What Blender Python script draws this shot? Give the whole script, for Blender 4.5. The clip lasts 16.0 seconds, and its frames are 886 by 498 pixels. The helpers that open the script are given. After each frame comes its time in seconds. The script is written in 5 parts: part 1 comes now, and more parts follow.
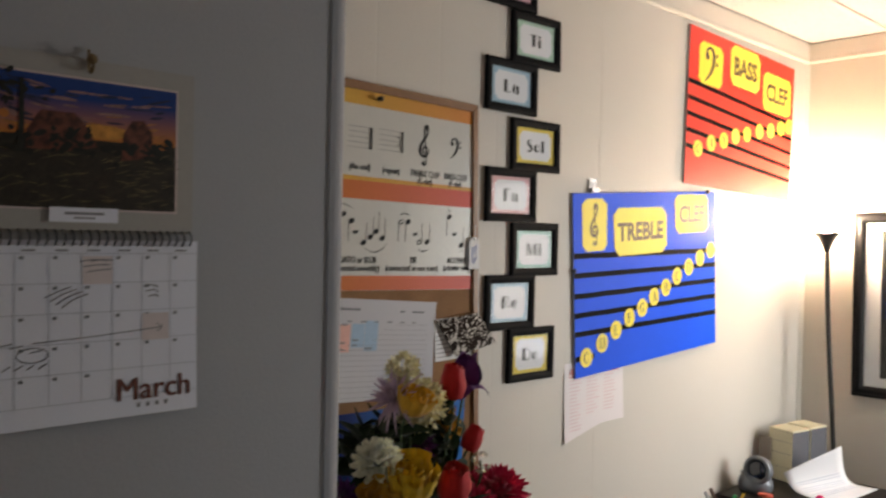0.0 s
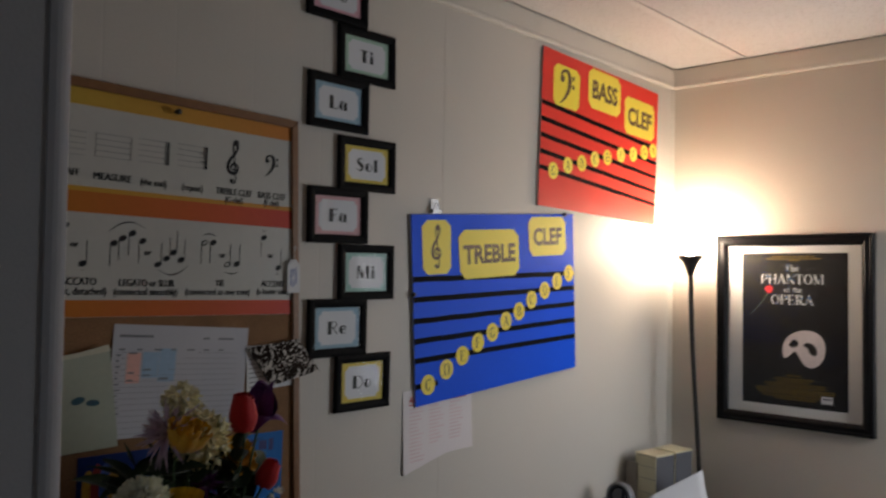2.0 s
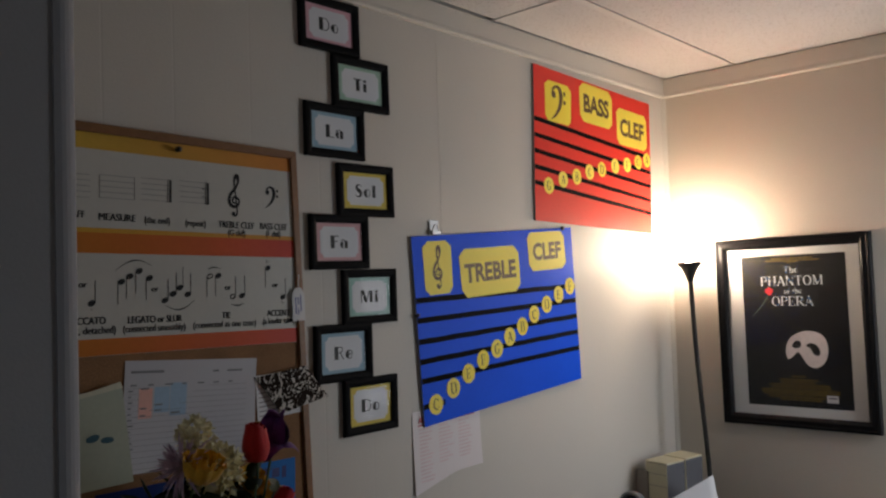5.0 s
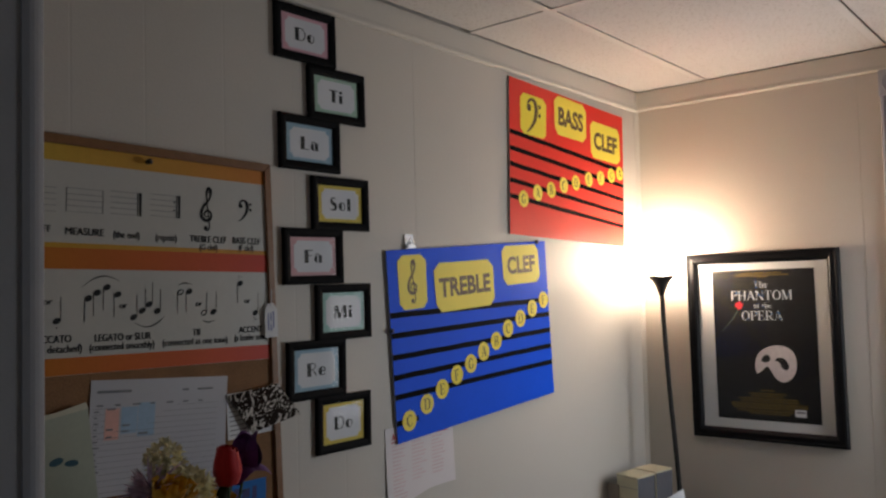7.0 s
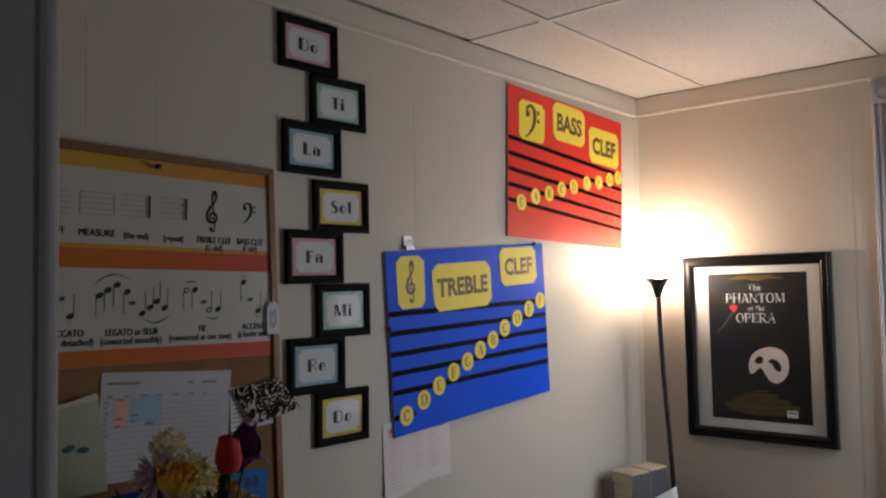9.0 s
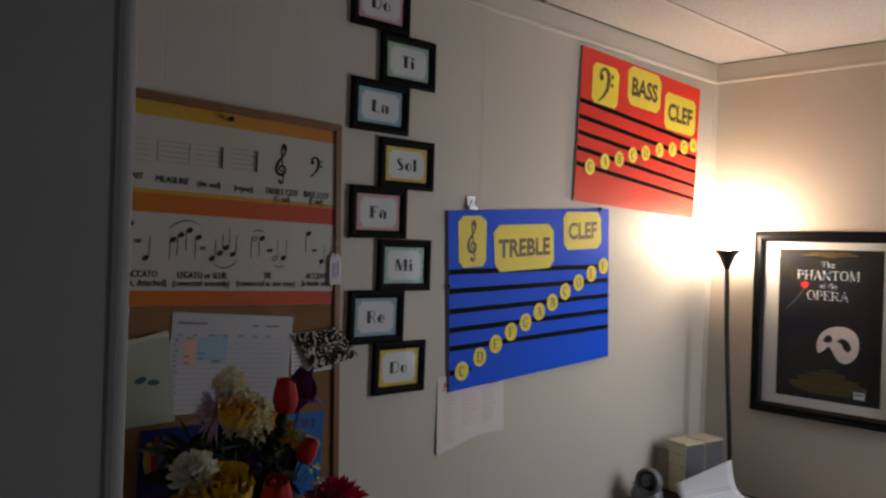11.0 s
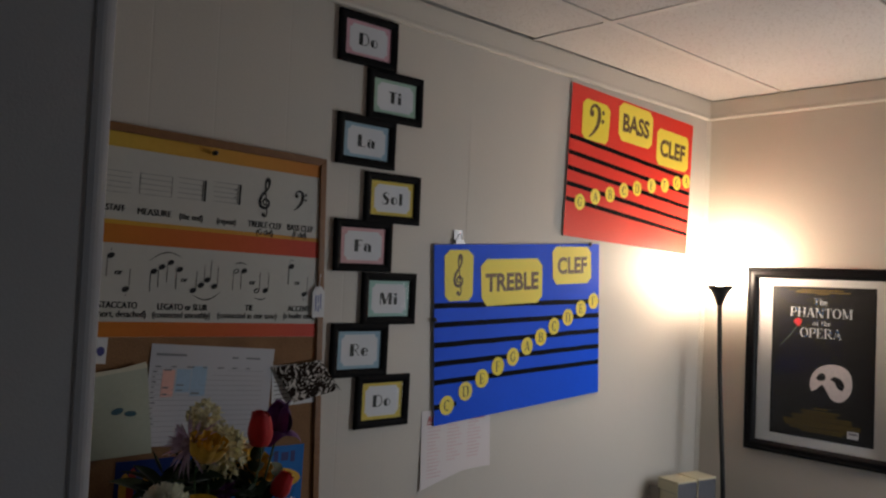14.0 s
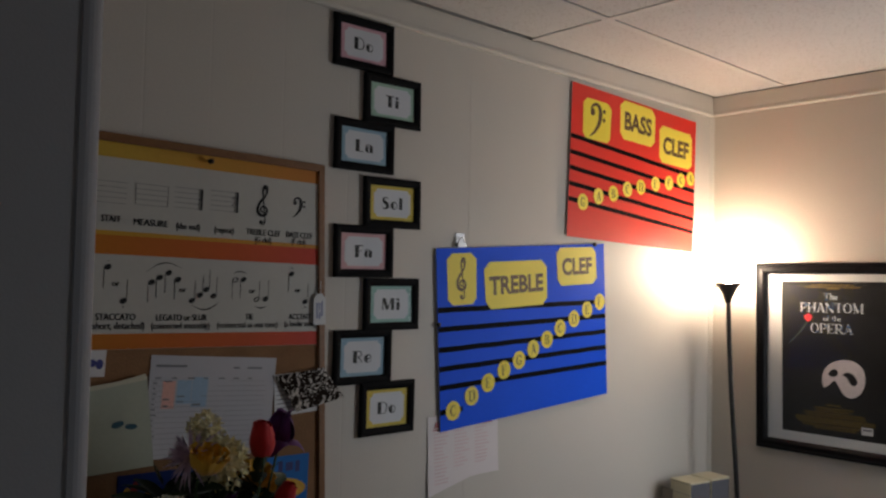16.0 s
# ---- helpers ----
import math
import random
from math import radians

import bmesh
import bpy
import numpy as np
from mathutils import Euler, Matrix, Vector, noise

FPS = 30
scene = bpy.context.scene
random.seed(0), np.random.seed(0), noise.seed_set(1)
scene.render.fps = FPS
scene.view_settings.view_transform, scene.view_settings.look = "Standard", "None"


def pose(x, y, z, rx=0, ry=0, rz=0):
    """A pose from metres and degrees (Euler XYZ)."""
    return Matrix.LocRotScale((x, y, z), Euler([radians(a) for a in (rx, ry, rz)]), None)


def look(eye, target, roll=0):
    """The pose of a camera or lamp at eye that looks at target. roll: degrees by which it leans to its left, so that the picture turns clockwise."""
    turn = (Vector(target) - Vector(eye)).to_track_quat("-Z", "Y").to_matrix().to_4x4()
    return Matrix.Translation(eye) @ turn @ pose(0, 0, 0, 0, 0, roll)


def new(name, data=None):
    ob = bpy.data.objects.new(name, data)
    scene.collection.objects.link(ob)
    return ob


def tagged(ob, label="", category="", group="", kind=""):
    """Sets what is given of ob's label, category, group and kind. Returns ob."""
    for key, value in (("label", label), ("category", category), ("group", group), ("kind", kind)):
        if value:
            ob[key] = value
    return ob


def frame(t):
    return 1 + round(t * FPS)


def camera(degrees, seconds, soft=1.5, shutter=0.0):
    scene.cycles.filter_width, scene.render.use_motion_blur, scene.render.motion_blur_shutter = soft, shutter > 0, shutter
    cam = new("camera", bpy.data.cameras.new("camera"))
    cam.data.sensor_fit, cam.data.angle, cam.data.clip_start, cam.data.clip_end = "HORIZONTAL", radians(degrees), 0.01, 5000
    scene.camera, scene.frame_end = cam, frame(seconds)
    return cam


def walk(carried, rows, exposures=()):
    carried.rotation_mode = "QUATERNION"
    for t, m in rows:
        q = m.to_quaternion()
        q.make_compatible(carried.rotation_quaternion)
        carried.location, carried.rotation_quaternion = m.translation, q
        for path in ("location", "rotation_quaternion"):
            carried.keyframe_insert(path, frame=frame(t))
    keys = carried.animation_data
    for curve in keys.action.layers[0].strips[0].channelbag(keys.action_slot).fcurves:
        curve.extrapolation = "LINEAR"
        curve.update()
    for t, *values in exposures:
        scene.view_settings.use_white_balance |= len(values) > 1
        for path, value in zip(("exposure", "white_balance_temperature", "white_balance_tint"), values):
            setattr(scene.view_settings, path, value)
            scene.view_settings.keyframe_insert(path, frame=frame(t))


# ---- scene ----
cam = camera(57.9, 16.0, soft=2.3, shutter=0.5)
PATH = [
    (0, (1.363, -3.208, 1.653), (-0.104, -1.849, 1.621), 1.2),
    (0.5, (1.397, -3.184, 1.655), (0.03, -1.723, 1.653), 0.4),
    (1, (1.411, -3.127, 1.651), (0.19, -1.543, 1.608), 1.5),
    (1.5, (1.452, -3.02, 1.656), (0.21, -1.452, 1.663), 1.4),
    (2, (1.487, -2.967, 1.644), (0.136, -1.492, 1.685), 1.0),
    (2.5, (1.492, -2.967, 1.642), (0.077, -1.554, 1.623), 0.8),
    (3, (1.499, -2.983, 1.652), (0.105, -1.549, 1.666), 0.1),
    (3.5, (1.506, -2.988, 1.654), (0.125, -1.542, 1.664), -0.5),
    (4, (1.505, -2.99, 1.66), (0.167, -1.505, 1.713), -1.0),
    (4.2, (1.508, -2.987, 1.653), (0.161, -1.512, 1.735), -2.0),
    (6.3, (1.486, -2.99, 1.681), (0.134, -1.518, 1.748), -1.4),
    (6.5, (1.473, -2.988, 1.685), (0.138, -1.499, 1.753), -1.4),
    (7, (1.474, -2.985, 1.686), (0.186, -1.457, 1.773), -1.4),
    (7.5, (1.487, -2.994, 1.687), (0.213, -1.456, 1.804), -1.8),
    (8, (1.502, -3.003, 1.685), (0.212, -1.48, 1.81), -1.9),
    (8.5, (1.517, -3.014, 1.682), (0.202, -1.512, 1.799), -1.6),
    (8.7, (1.535, -3.017, 1.688), (0.231, -1.503, 1.783), -1.2),
    (10.8, (1.605, -3.028, 1.679), (0.182, -1.623, 1.667), 2.7),
    (11, (1.613, -3.016, 1.695), (0.162, -1.639, 1.672), 2.1),
    (11.5, (1.629, -2.996, 1.703), (0.127, -1.677, 1.726), 1.6),
    (12, (1.658, -3.0, 1.723), (0.152, -1.687, 1.808), 1.7),
    (12.5, (1.662, -2.995, 1.713), (0.177, -1.657, 1.784), 2.4),
    (13, (1.653, -2.991, 1.708), (0.174, -1.646, 1.765), 2.3),
    (13.5, (1.665, -2.983, 1.705), (0.192, -1.63, 1.764), 2.4),
    (14, (1.666, -2.974, 1.706), (0.196, -1.618, 1.759), 2.7),
    (14.5, (1.669, -2.965, 1.705), (0.197, -1.613, 1.775), 2.8),
    (15, (1.668, -2.953, 1.708), (0.203, -1.593, 1.778), 2.5),
    (15.5, (1.665, -2.953, 1.703), (0.216, -1.576, 1.762), 2.0),
    (16, (1.662, -2.945, 1.7), (0.178, -1.606, 1.768), 1.2),
]
EXPOSURES = [(0.0, 1.17, 7350, 10), (0.5, 0.43, 6900, 10), (1.0, -0.04, 6800, 10), (1.5, -0.19, 6700, 10), (2.5, -0.21, 6680, 10), (4.0, -0.26, 6680, 10), (8.5, -0.25, 6630, 10), (11.0, -0.35, 6730, 10), (13.0, -0.32, 6730, 10), (16.0, -0.38, 6680, 10)]
walk(cam, [(t, look(eye, target, roll)) for t, eye, target, roll in PATH], EXPOSURES)

# ---- light ----
world = bpy.data.worlds.new("sky")
scene.world = world
world.use_nodes = True
wn = world.node_tree.nodes
sky = wn.new("ShaderNodeTexSky")
sky.sky_type, sky.sun_disc = "NISHITA", False
sky.sun_elevation, sky.sun_rotation = radians(35), radians(200)
wn["Background"].inputs["Strength"].default_value = 0.08
world.node_tree.links.new(sky.outputs["Color"], wn["Background"].inputs["Color"])


def window_light(name, m, w, h, power, color):
    lamp = bpy.data.lights.new(name, "AREA")
    lamp.shape, lamp.size, lamp.size_y, lamp.energy, lamp.color = "RECTANGLE", w, h, power, color
    ob = new(name, lamp)
    ob.matrix_world = m
    return ob


BULB_POWER = 385.0
window_light("window_light_back", look((1.80, -4.56, 1.55), (0.6, 0.0, 1.30)), 0.9, 1.1, 1.7, (0.80, 0.90, 1.0))
window_light("window_light_far", look((1.32, -0.14, 1.48), (0.15, -1.15, 1.18)), 0.52, 0.90, 11.5, (0.88, 0.93, 1.0))
# narrow strip lamp added for the bright band mirrored in the picture glass
window_light("reflection_strip_light", look((1.88, 0.03, 1.28), (1.88, -1.0, 1.28)), 0.055, 0.75, 0.75, (0.79, 0.90, 1.0))

# ---- materials ----


def mat(name, color, rough=0.6, vary=0.08, scale=6.0, fine=120.0, bump=0.1, metal=0.0, spec=0.5, random_tint=0.0, coat=0.0):
    """A surface of one colour with stains, grain and fine relief; scale and fine are features per metre."""
    m = bpy.data.materials.new(name)
    m.use_nodes = True
    n, k = m.node_tree.nodes, m.node_tree.links
    b = n["Principled BSDF"]
    b.inputs["Roughness"].default_value, b.inputs["Metallic"].default_value = rough, metal
    b.inputs["Specular IOR Level"].default_value = spec
    b.inputs["Coat Weight"].default_value = coat
    co = n.new("ShaderNodeTexCoord")
    big, small = n.new("ShaderNodeTexNoise"), n.new("ShaderNodeTexNoise")
    big.inputs["Scale"].default_value, small.inputs["Scale"].default_value = scale, fine
    big.inputs["Detail"].default_value = 5.0
    for tex in (big, small):
        k.new(co.outputs["Object"], tex.inputs["Vector"])
    mixed = n.new("ShaderNodeMath")
    mixed.operation = "ADD"
    k.new(big.outputs["Fac"], mixed.inputs[0])
    k.new(small.outputs["Fac"], mixed.inputs[1])
    span = n.new("ShaderNodeMapRange")
    span.inputs["From Min"].default_value, span.inputs["From Max"].default_value = 0.6, 1.4
    span.inputs["To Min"].default_value, span.inputs["To Max"].default_value = 1.0 - vary, 1.0 + vary
    k.new(mixed.outputs[0], span.inputs["Value"])
    hue = n.new("ShaderNodeHueSaturation")
    hue.inputs["Color"].default_value = (*color, 1)
    k.new(span.outputs[0], hue.inputs["Value"])
    if random_tint:
        info, r = n.new("ShaderNodeObjectInfo"), n.new("ShaderNodeMapRange")
        r.inputs["To Min"].default_value, r.inputs["To Max"].default_value = 1 - random_tint, 1 + random_tint
        k.new(info.outputs["Random"], r.inputs["Value"])
        k.new(r.outputs[0], hue.inputs["Saturation"])
    k.new(hue.outputs["Color"], b.inputs["Base Color"])
    if bump:
        bp = n.new("ShaderNodeBump")
        bp.inputs["Strength"].default_value, bp.inputs["Distance"].default_value = bump, 0.002
        k.new(small.outputs["Fac"], bp.inputs["Height"])
        k.new(bp.outputs["Normal"], b.inputs["Normal"])
    return m


def gradient_mat(name, left, right, axis, a, b_, rough=0.40, coat=0.08):
    """A printed colour run from left to right along an object axis between a and b_."""
    m = mat(name, left, rough, 0.05, 8.0, 90.0, 0.05, spec=0.2, coat=coat)
    n, k = m.node_tree.nodes, m.node_tree.links
    co, sep, span, mix = n.new("ShaderNodeTexCoord"), n.new("ShaderNodeSeparateXYZ"), n.new("ShaderNodeMapRange"), n.new("ShaderNodeMixRGB")
    span.inputs["From Min"].default_value, span.inputs["From Max"].default_value = a, b_
    k.new(co.outputs["Object"], sep.inputs[0])
    k.new(sep.outputs[axis], span.inputs["Value"])
    k.new(span.outputs[0], mix.inputs["Fac"])
    mix.inputs["Color1"].default_value, mix.inputs["Color2"].default_value = (*left, 1), (*right, 1)
    hue = [x for x in n if x.type == "HUE_SAT"][0]
    k.new(mix.outputs["Color"], hue.inputs["Color"])
    return m


def pane_mat(name, tint=(1, 1, 1), ior=1.5, rough=0.01):
    """Clear thin glazing: see-through, with a mirror gloss that grows to grazing angles."""
    m = bpy.data.materials.new(name)
    m.use_nodes = True
    n, k = m.node_tree.nodes, m.node_tree.links
    n.remove(n["Principled BSDF"])
    clear, gloss, mix, fres = n.new("ShaderNodeBsdfTransparent"), n.new("ShaderNodeBsdfGlossy"), n.new("ShaderNodeMixShader"), n.new("ShaderNodeFresnel")
    clear.inputs["Color"].default_value = (*tint, 1)
    gloss.inputs["Roughness"].default_value = rough
    fres.inputs["IOR"].default_value = ior
    k.new(fres.outputs[0], mix.inputs[0])
    k.new(clear.outputs[0], mix.inputs[1])
    k.new(gloss.outputs[0], mix.inputs[2])
    k.new(mix.outputs[0], n["Material Output"].inputs["Surface"])
    return m


def glow_mat(name, color, strength):
    m = bpy.data.materials.new(name)
    m.use_nodes = True
    b = m.node_tree.nodes["Principled BSDF"]
    b.inputs["Emission Color"].default_value = (*color, 1)
    b.inputs["Emission Strength"].default_value = strength
    return m


def tile_mat():
    """Fissured mineral-fibre ceiling tile."""
    m = mat("ceiling_tile", (0.64, 0.612, 0.592), 0.95, 0.04, 3.0, 260.0, 0.35, spec=0.2)
    n, k = m.node_tree.nodes, m.node_tree.links
    co, v, ramp, mix = n.new("ShaderNodeTexCoord"), n.new("ShaderNodeTexNoise"), n.new("ShaderNodeMapRange"), n.new("ShaderNodeMixRGB")
    v.inputs["Scale"].default_value, v.inputs["Detail"].default_value = 125.0, 2.0
    ramp.inputs["From Min"].default_value, ramp.inputs["From Max"].default_value = 0.565, 0.66
    ramp.inputs["To Max"].default_value = 0.60
    k.new(co.outputs["Object"], v.inputs["Vector"])
    k.new(v.outputs["Fac"], ramp.inputs["Value"])
    k.new(ramp.outputs[0], mix.inputs["Fac"])
    hue, b = [x for x in n if x.type == "HUE_SAT"][0], n["Principled BSDF"]
    mix.inputs["Color2"].default_value = (0.40, 0.36, 0.33, 1)
    k.new(hue.outputs["Color"], mix.inputs["Color1"])
    k.new(mix.outputs["Color"], b.inputs["Base Color"])
    return m


def damask_mat():
    m = mat("damask_print", (0.02, 0.02, 0.02), 0.7, 0.1, 10, 200, 0.05, spec=0.08)
    n, k = m.node_tree.nodes, m.node_tree.links
    co, w, ramp, mix = n.new("ShaderNodeTexCoord"), n.new("ShaderNodeTexNoise"), n.new("ShaderNodeMapRange"), n.new("ShaderNodeMixRGB")
    w.inputs["Scale"].default_value, w.inputs["Detail"].default_value, w.inputs["Distortion"].default_value = 32.0, 0.8, 4.0
    ramp.inputs["From Min"].default_value, ramp.inputs["From Max"].default_value = 0.55, 0.585
    k.new(co.outputs["Object"], w.inputs["Vector"])
    k.new(w.outputs["Fac"], ramp.inputs["Value"])
    k.new(ramp.outputs[0], mix.inputs["Fac"])
    mix.inputs["Color1"].default_value, mix.inputs["Color2"].default_value = (0.020, 0.012, 0.009, 1), (0.62, 0.57, 0.52, 1)
    k.new(mix.outputs["Color"], n["Principled BSDF"].inputs["Base Color"])
    return m


def shard_mat():
    """Pale silver print broken by blue and dark shards."""
    m = mat("silver_letter_print", (0.55, 0.60, 0.66), 0.5, 0.2, 60, 200, 0)
    n, k = m.node_tree.nodes, m.node_tree.links
    co, cells, ramp = n.new("ShaderNodeTexCoord"), n.new("ShaderNodeTexVoronoi"), n.new("ShaderNodeValToRGB")
    cells.inputs["Scale"].default_value = 105.0
    ramp.color_ramp.interpolation = "CONSTANT"
    stops = ramp.color_ramp.elements
    stops[0].position, stops[0].color = 0.0, (0.05, 0.16, 0.36, 1)
    stops[1].position, stops[1].color = 0.20, (0.66, 0.70, 0.74, 1)
    last = stops.new(0.93)
    last.color = (0.14, 0.15, 0.17, 1)
    k.new(co.outputs["Object"], cells.inputs["Vector"])
    k.new(cells.outputs["Color"], ramp.inputs["Fac"])
    k.new(ramp.outputs["Color"], [x for x in n if x.type == "HUE_SAT"][0].inputs["Color"])
    return m


def wood_mat(name, a, b_):
    m = mat(name, a, 0.45, 0.1, 5, 60, 0.15)
    n, k = m.node_tree.nodes, m.node_tree.links
    co, mp, v, mix = n.new("ShaderNodeTexCoord"), n.new("ShaderNodeMapping"), n.new("ShaderNodeTexNoise"), n.new("ShaderNodeMixRGB")
    mp.inputs["Scale"].default_value = (40, 40, 4)
    v.inputs["Scale"].default_value, v.inputs["Detail"].default_value = 2.0, 6.0
    k.new(co.outputs["Object"], mp.inputs["Vector"])
    k.new(mp.outputs[0], v.inputs["Vector"])
    k.new(v.outputs["Fac"], mix.inputs["Fac"])
    mix.inputs["Color1"].default_value, mix.inputs["Color2"].default_value = (*a, 1), (*b_, 1)
    hue = [x for x in n if x.type == "HUE_SAT"][0]
    k.new(mix.outputs["Color"], hue.inputs["Color"])
    return m


WALL = mat("wall_vinyl", (0.61, 0.57, 0.515), 0.55, 0.035, 2.2, 180, 0.12, spec=0.35)
WALL_FAR = mat("wall_vinyl_far", (0.59, 0.54, 0.475), 0.55, 0.035, 2.0, 180, 0.12, spec=0.35)
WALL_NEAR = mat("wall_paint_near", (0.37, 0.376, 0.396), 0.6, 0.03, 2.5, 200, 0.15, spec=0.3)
TRIM = mat("trim_paint", (0.62, 0.58, 0.52), 0.65, 0.03, 3, 150, 0.06)
CASING = mat("casing_paint", (0.40, 0.40, 0.45), 0.5, 0.03, 4, 150, 0.05)
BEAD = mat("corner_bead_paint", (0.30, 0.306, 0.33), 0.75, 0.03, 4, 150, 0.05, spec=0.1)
TILE = tile_mat()
TBAR = mat("grid_bar_paint", (0.63, 0.607, 0.588), 0.5, 0.03, 4, 120, 0.03)
FLOOR = mat("carpet", (0.16, 0.15, 0.14), 0.95, 0.25, 8, 400, 0.6)
# dark tone for unseen surfaces, chosen to swallow bounced light
WALL_DARK = mat("light_absorbing_brown", (0.15, 0.11, 0.08), 0.6, 0.2, 3, 80, 0.1)
CORK = mat("cork", (0.25, 0.128, 0.058), 0.9, 0.28, 14, 260, 0.5)
OAK = wood_mat("oak_frame", (0.27, 0.122, 0.045), (0.18, 0.076, 0.026))
PAPER = mat("white_paper", (0.72, 0.72, 0.74), 0.7, 0.02, 8, 300, 0.03)
PAPER_COOL = mat("calendar_paper", (0.74, 0.755, 0.84), 0.7, 0.02, 8, 300, 0.03)
PAPER_PINK = mat("pinkish_list_paper", (0.80, 0.74, 0.75), 0.7, 0.03, 8, 300, 0.03)
LAMINATE = mat("laminated_print", (0.57, 0.56, 0.52), 0.30, 0.03, 5, 60, 0.10, coat=0.25)
INK = mat("black_ink", (0.015, 0.014, 0.013), 0.6, 0.1, 20, 200, 0)
BROWN_INK = mat("brown_letter_ink", (0.12, 0.066, 0.024), 0.6, 0.1, 20, 200, 0)
POSTER_INK = mat("poster_print_ink", (0.008, 0.008, 0.010), 0.75, 0.1, 20, 200, 0)
GREY_INK = mat("grey_ink", (0.20, 0.20, 0.22), 0.7, 0.1, 20, 200, 0)
PALE_INK = mat("pale_grid_ink", (0.50, 0.52, 0.58), 0.7, 0.1, 20, 200, 0)
RULE_INK = mat("grey_rule_ink", (0.24, 0.235, 0.27), 0.7, 0.1, 20, 200, 0)
RED_INK = mat("red_ink", (0.55, 0.10, 0.10), 0.7, 0.1, 20, 200, 0)
PINK_INK = mat("pink_list_ink", (0.76, 0.61, 0.63), 0.7, 0.1, 20, 200, 0)
MAROON = mat("maroon_ink", (0.15, 0.045, 0.03), 0.6, 0.1, 20, 200, 0)
BLUE = mat("blue_poster_board", (0.006, 0.10, 0.84), 0.5, 0.06, 4, 160, 0.05, spec=0.08)
RED = mat("red_poster_board", (0.80, 0.034, 0.022), 0.42, 0.06, 4, 160, 0.05, spec=0.38)
FOAM = mat("foam_core", (0.30, 0.30, 0.32), 0.8, 0.05, 10, 200, 0.05)
TAPE = mat("black_tape", (0.005, 0.005, 0.006), 0.7, 0.15, 20, 200, 0.08, spec=0.04)
YELLOW = mat("yellow_card", (0.90, 0.74, 0.075), 0.6, 0.05, 9, 200, 0.05, random_tint=0.04)
BLACK_FRAME = mat("black_frame_lacquer", (0.009, 0.009, 0.010), 0.36, 0.2, 9, 120, 0.04, spec=0.09)
BLACK_MATT = mat("black_frame_paint", (0.008, 0.008, 0.009), 0.6, 0.2, 9, 120, 0.04, spec=0.04)
MATBOARD = mat("mat_board", (0.72, 0.71, 0.69), 0.8, 0.02, 8, 250, 0.04)
POSTER_BLACK = mat("poster_black", (0.006, 0.0055, 0.0055), 0.5, 0.2, 5, 100, 0.02)
SILVER_PRINT = shard_mat()
GOLD_PRINT = mat("gold_small_print", (0.20, 0.13, 0.02), 0.6, 0.3, 40, 200, 0)
MASK_PRINT = mat("pale_print", (0.66, 0.60, 0.60), 0.6, 0.12, 18, 120, 0)
ROSE_PRINT = mat("red_print", (0.75, 0.04, 0.05), 0.6, 0.15, 40, 120, 0)
STEM_PRINT = mat("green_print", (0.12, 0.17, 0.13), 0.6, 0.15, 40, 120, 0)
GLASS = pane_mat("picture_glass", ior=1.20, rough=0.03)
POSTER_GLASS = pane_mat("poster_glass", ior=1.32, rough=0.03)
WINDOW_GLASS = pane_mat("window_glass")
CARD_COLOURS = {
    "pink": mat("pink_card", (0.70, 0.42, 0.44), 0.7, 0.05), "green": mat("green_card", (0.38, 0.55, 0.44), 0.7, 0.05),
    "blue": mat("blue_card", (0.32, 0.48, 0.58), 0.7, 0.05), "yellow": mat("yellow_border_card", (0.72, 0.56, 0.10), 0.7, 0.05),
    "teal": mat("teal_card", (0.34, 0.55, 0.50), 0.7, 0.05), "rose": mat("rose_card", (0.70, 0.40, 0.46), 0.7, 0.05)}
METAL = mat("steel", (0.34, 0.34, 0.35), 0.42, 0.08, 20, 200, 0.02, metal=1.0)
BLACK_METAL = mat("black_lamp_metal", (0.008, 0.007, 0.006), 0.55, 0.2, 15, 150, 0.03)
DESK = mat("black_desk_laminate", (0.014, 0.012, 0.011), 0.5, 0.25, 7, 150, 0.05, spec=0.18)
CREAM = mat("cream_box_card", (0.62, 0.57, 0.40), 0.6, 0.06, 9, 120, 0.08)
SLATE = mat("slate_box_card", (0.10, 0.102, 0.118), 0.6, 0.10, 9, 120, 0.08)
TAUPE = mat("taupe_backing", (0.30, 0.26, 0.22), 0.8, 0.08, 9, 120, 0.05)
SILVER_PLASTIC = mat("silver_plastic", (0.17, 0.18, 0.20), 0.42, 0.06, 15, 150, 0.03, metal=0.3)
LENS = mat("dark_lens", (0.006, 0.012, 0.03), 0.08, 0.1, 10, 60, 0, coat=0.8)
ORANGE = mat("orange_label", (0.80, 0.16, 0.10), 0.5, 0.08, 20, 200, 0.02)

# ---- building helpers ----
LEFT_BASIS = Matrix(((0, 0, 1, 0), (1, 0, 0, 0), (0, 1, 0, 0), (0, 0, 0, 1)))
FAR_BASIS = Matrix(((1, 0, 0, 0), (0, 0, -1, 0), (0, 1, 0, 0), (0, 0, 0, 1)))


def on_left(y, z, x=0.0, turn=0.0):
    """Local x runs to the right along the left wall, y up and z out into the room."""
    return Matrix.Translation((x, y, z)) @ LEFT_BASIS @ pose(0, 0, 0, 0, 0, turn)


def on_far(x, z, out=0.0, turn=0.0):
    return Matrix.Translation((x, -out, z)) @ FAR_BASIS @ pose(0, 0, 0, 0, 0, turn)


def thing(name, m, label, category, group="", kind=""):
    ob = new(name)
    ob.empty_display_size = 0.05
    ob.matrix_world = m
    return tagged(ob, label, category, group, kind)


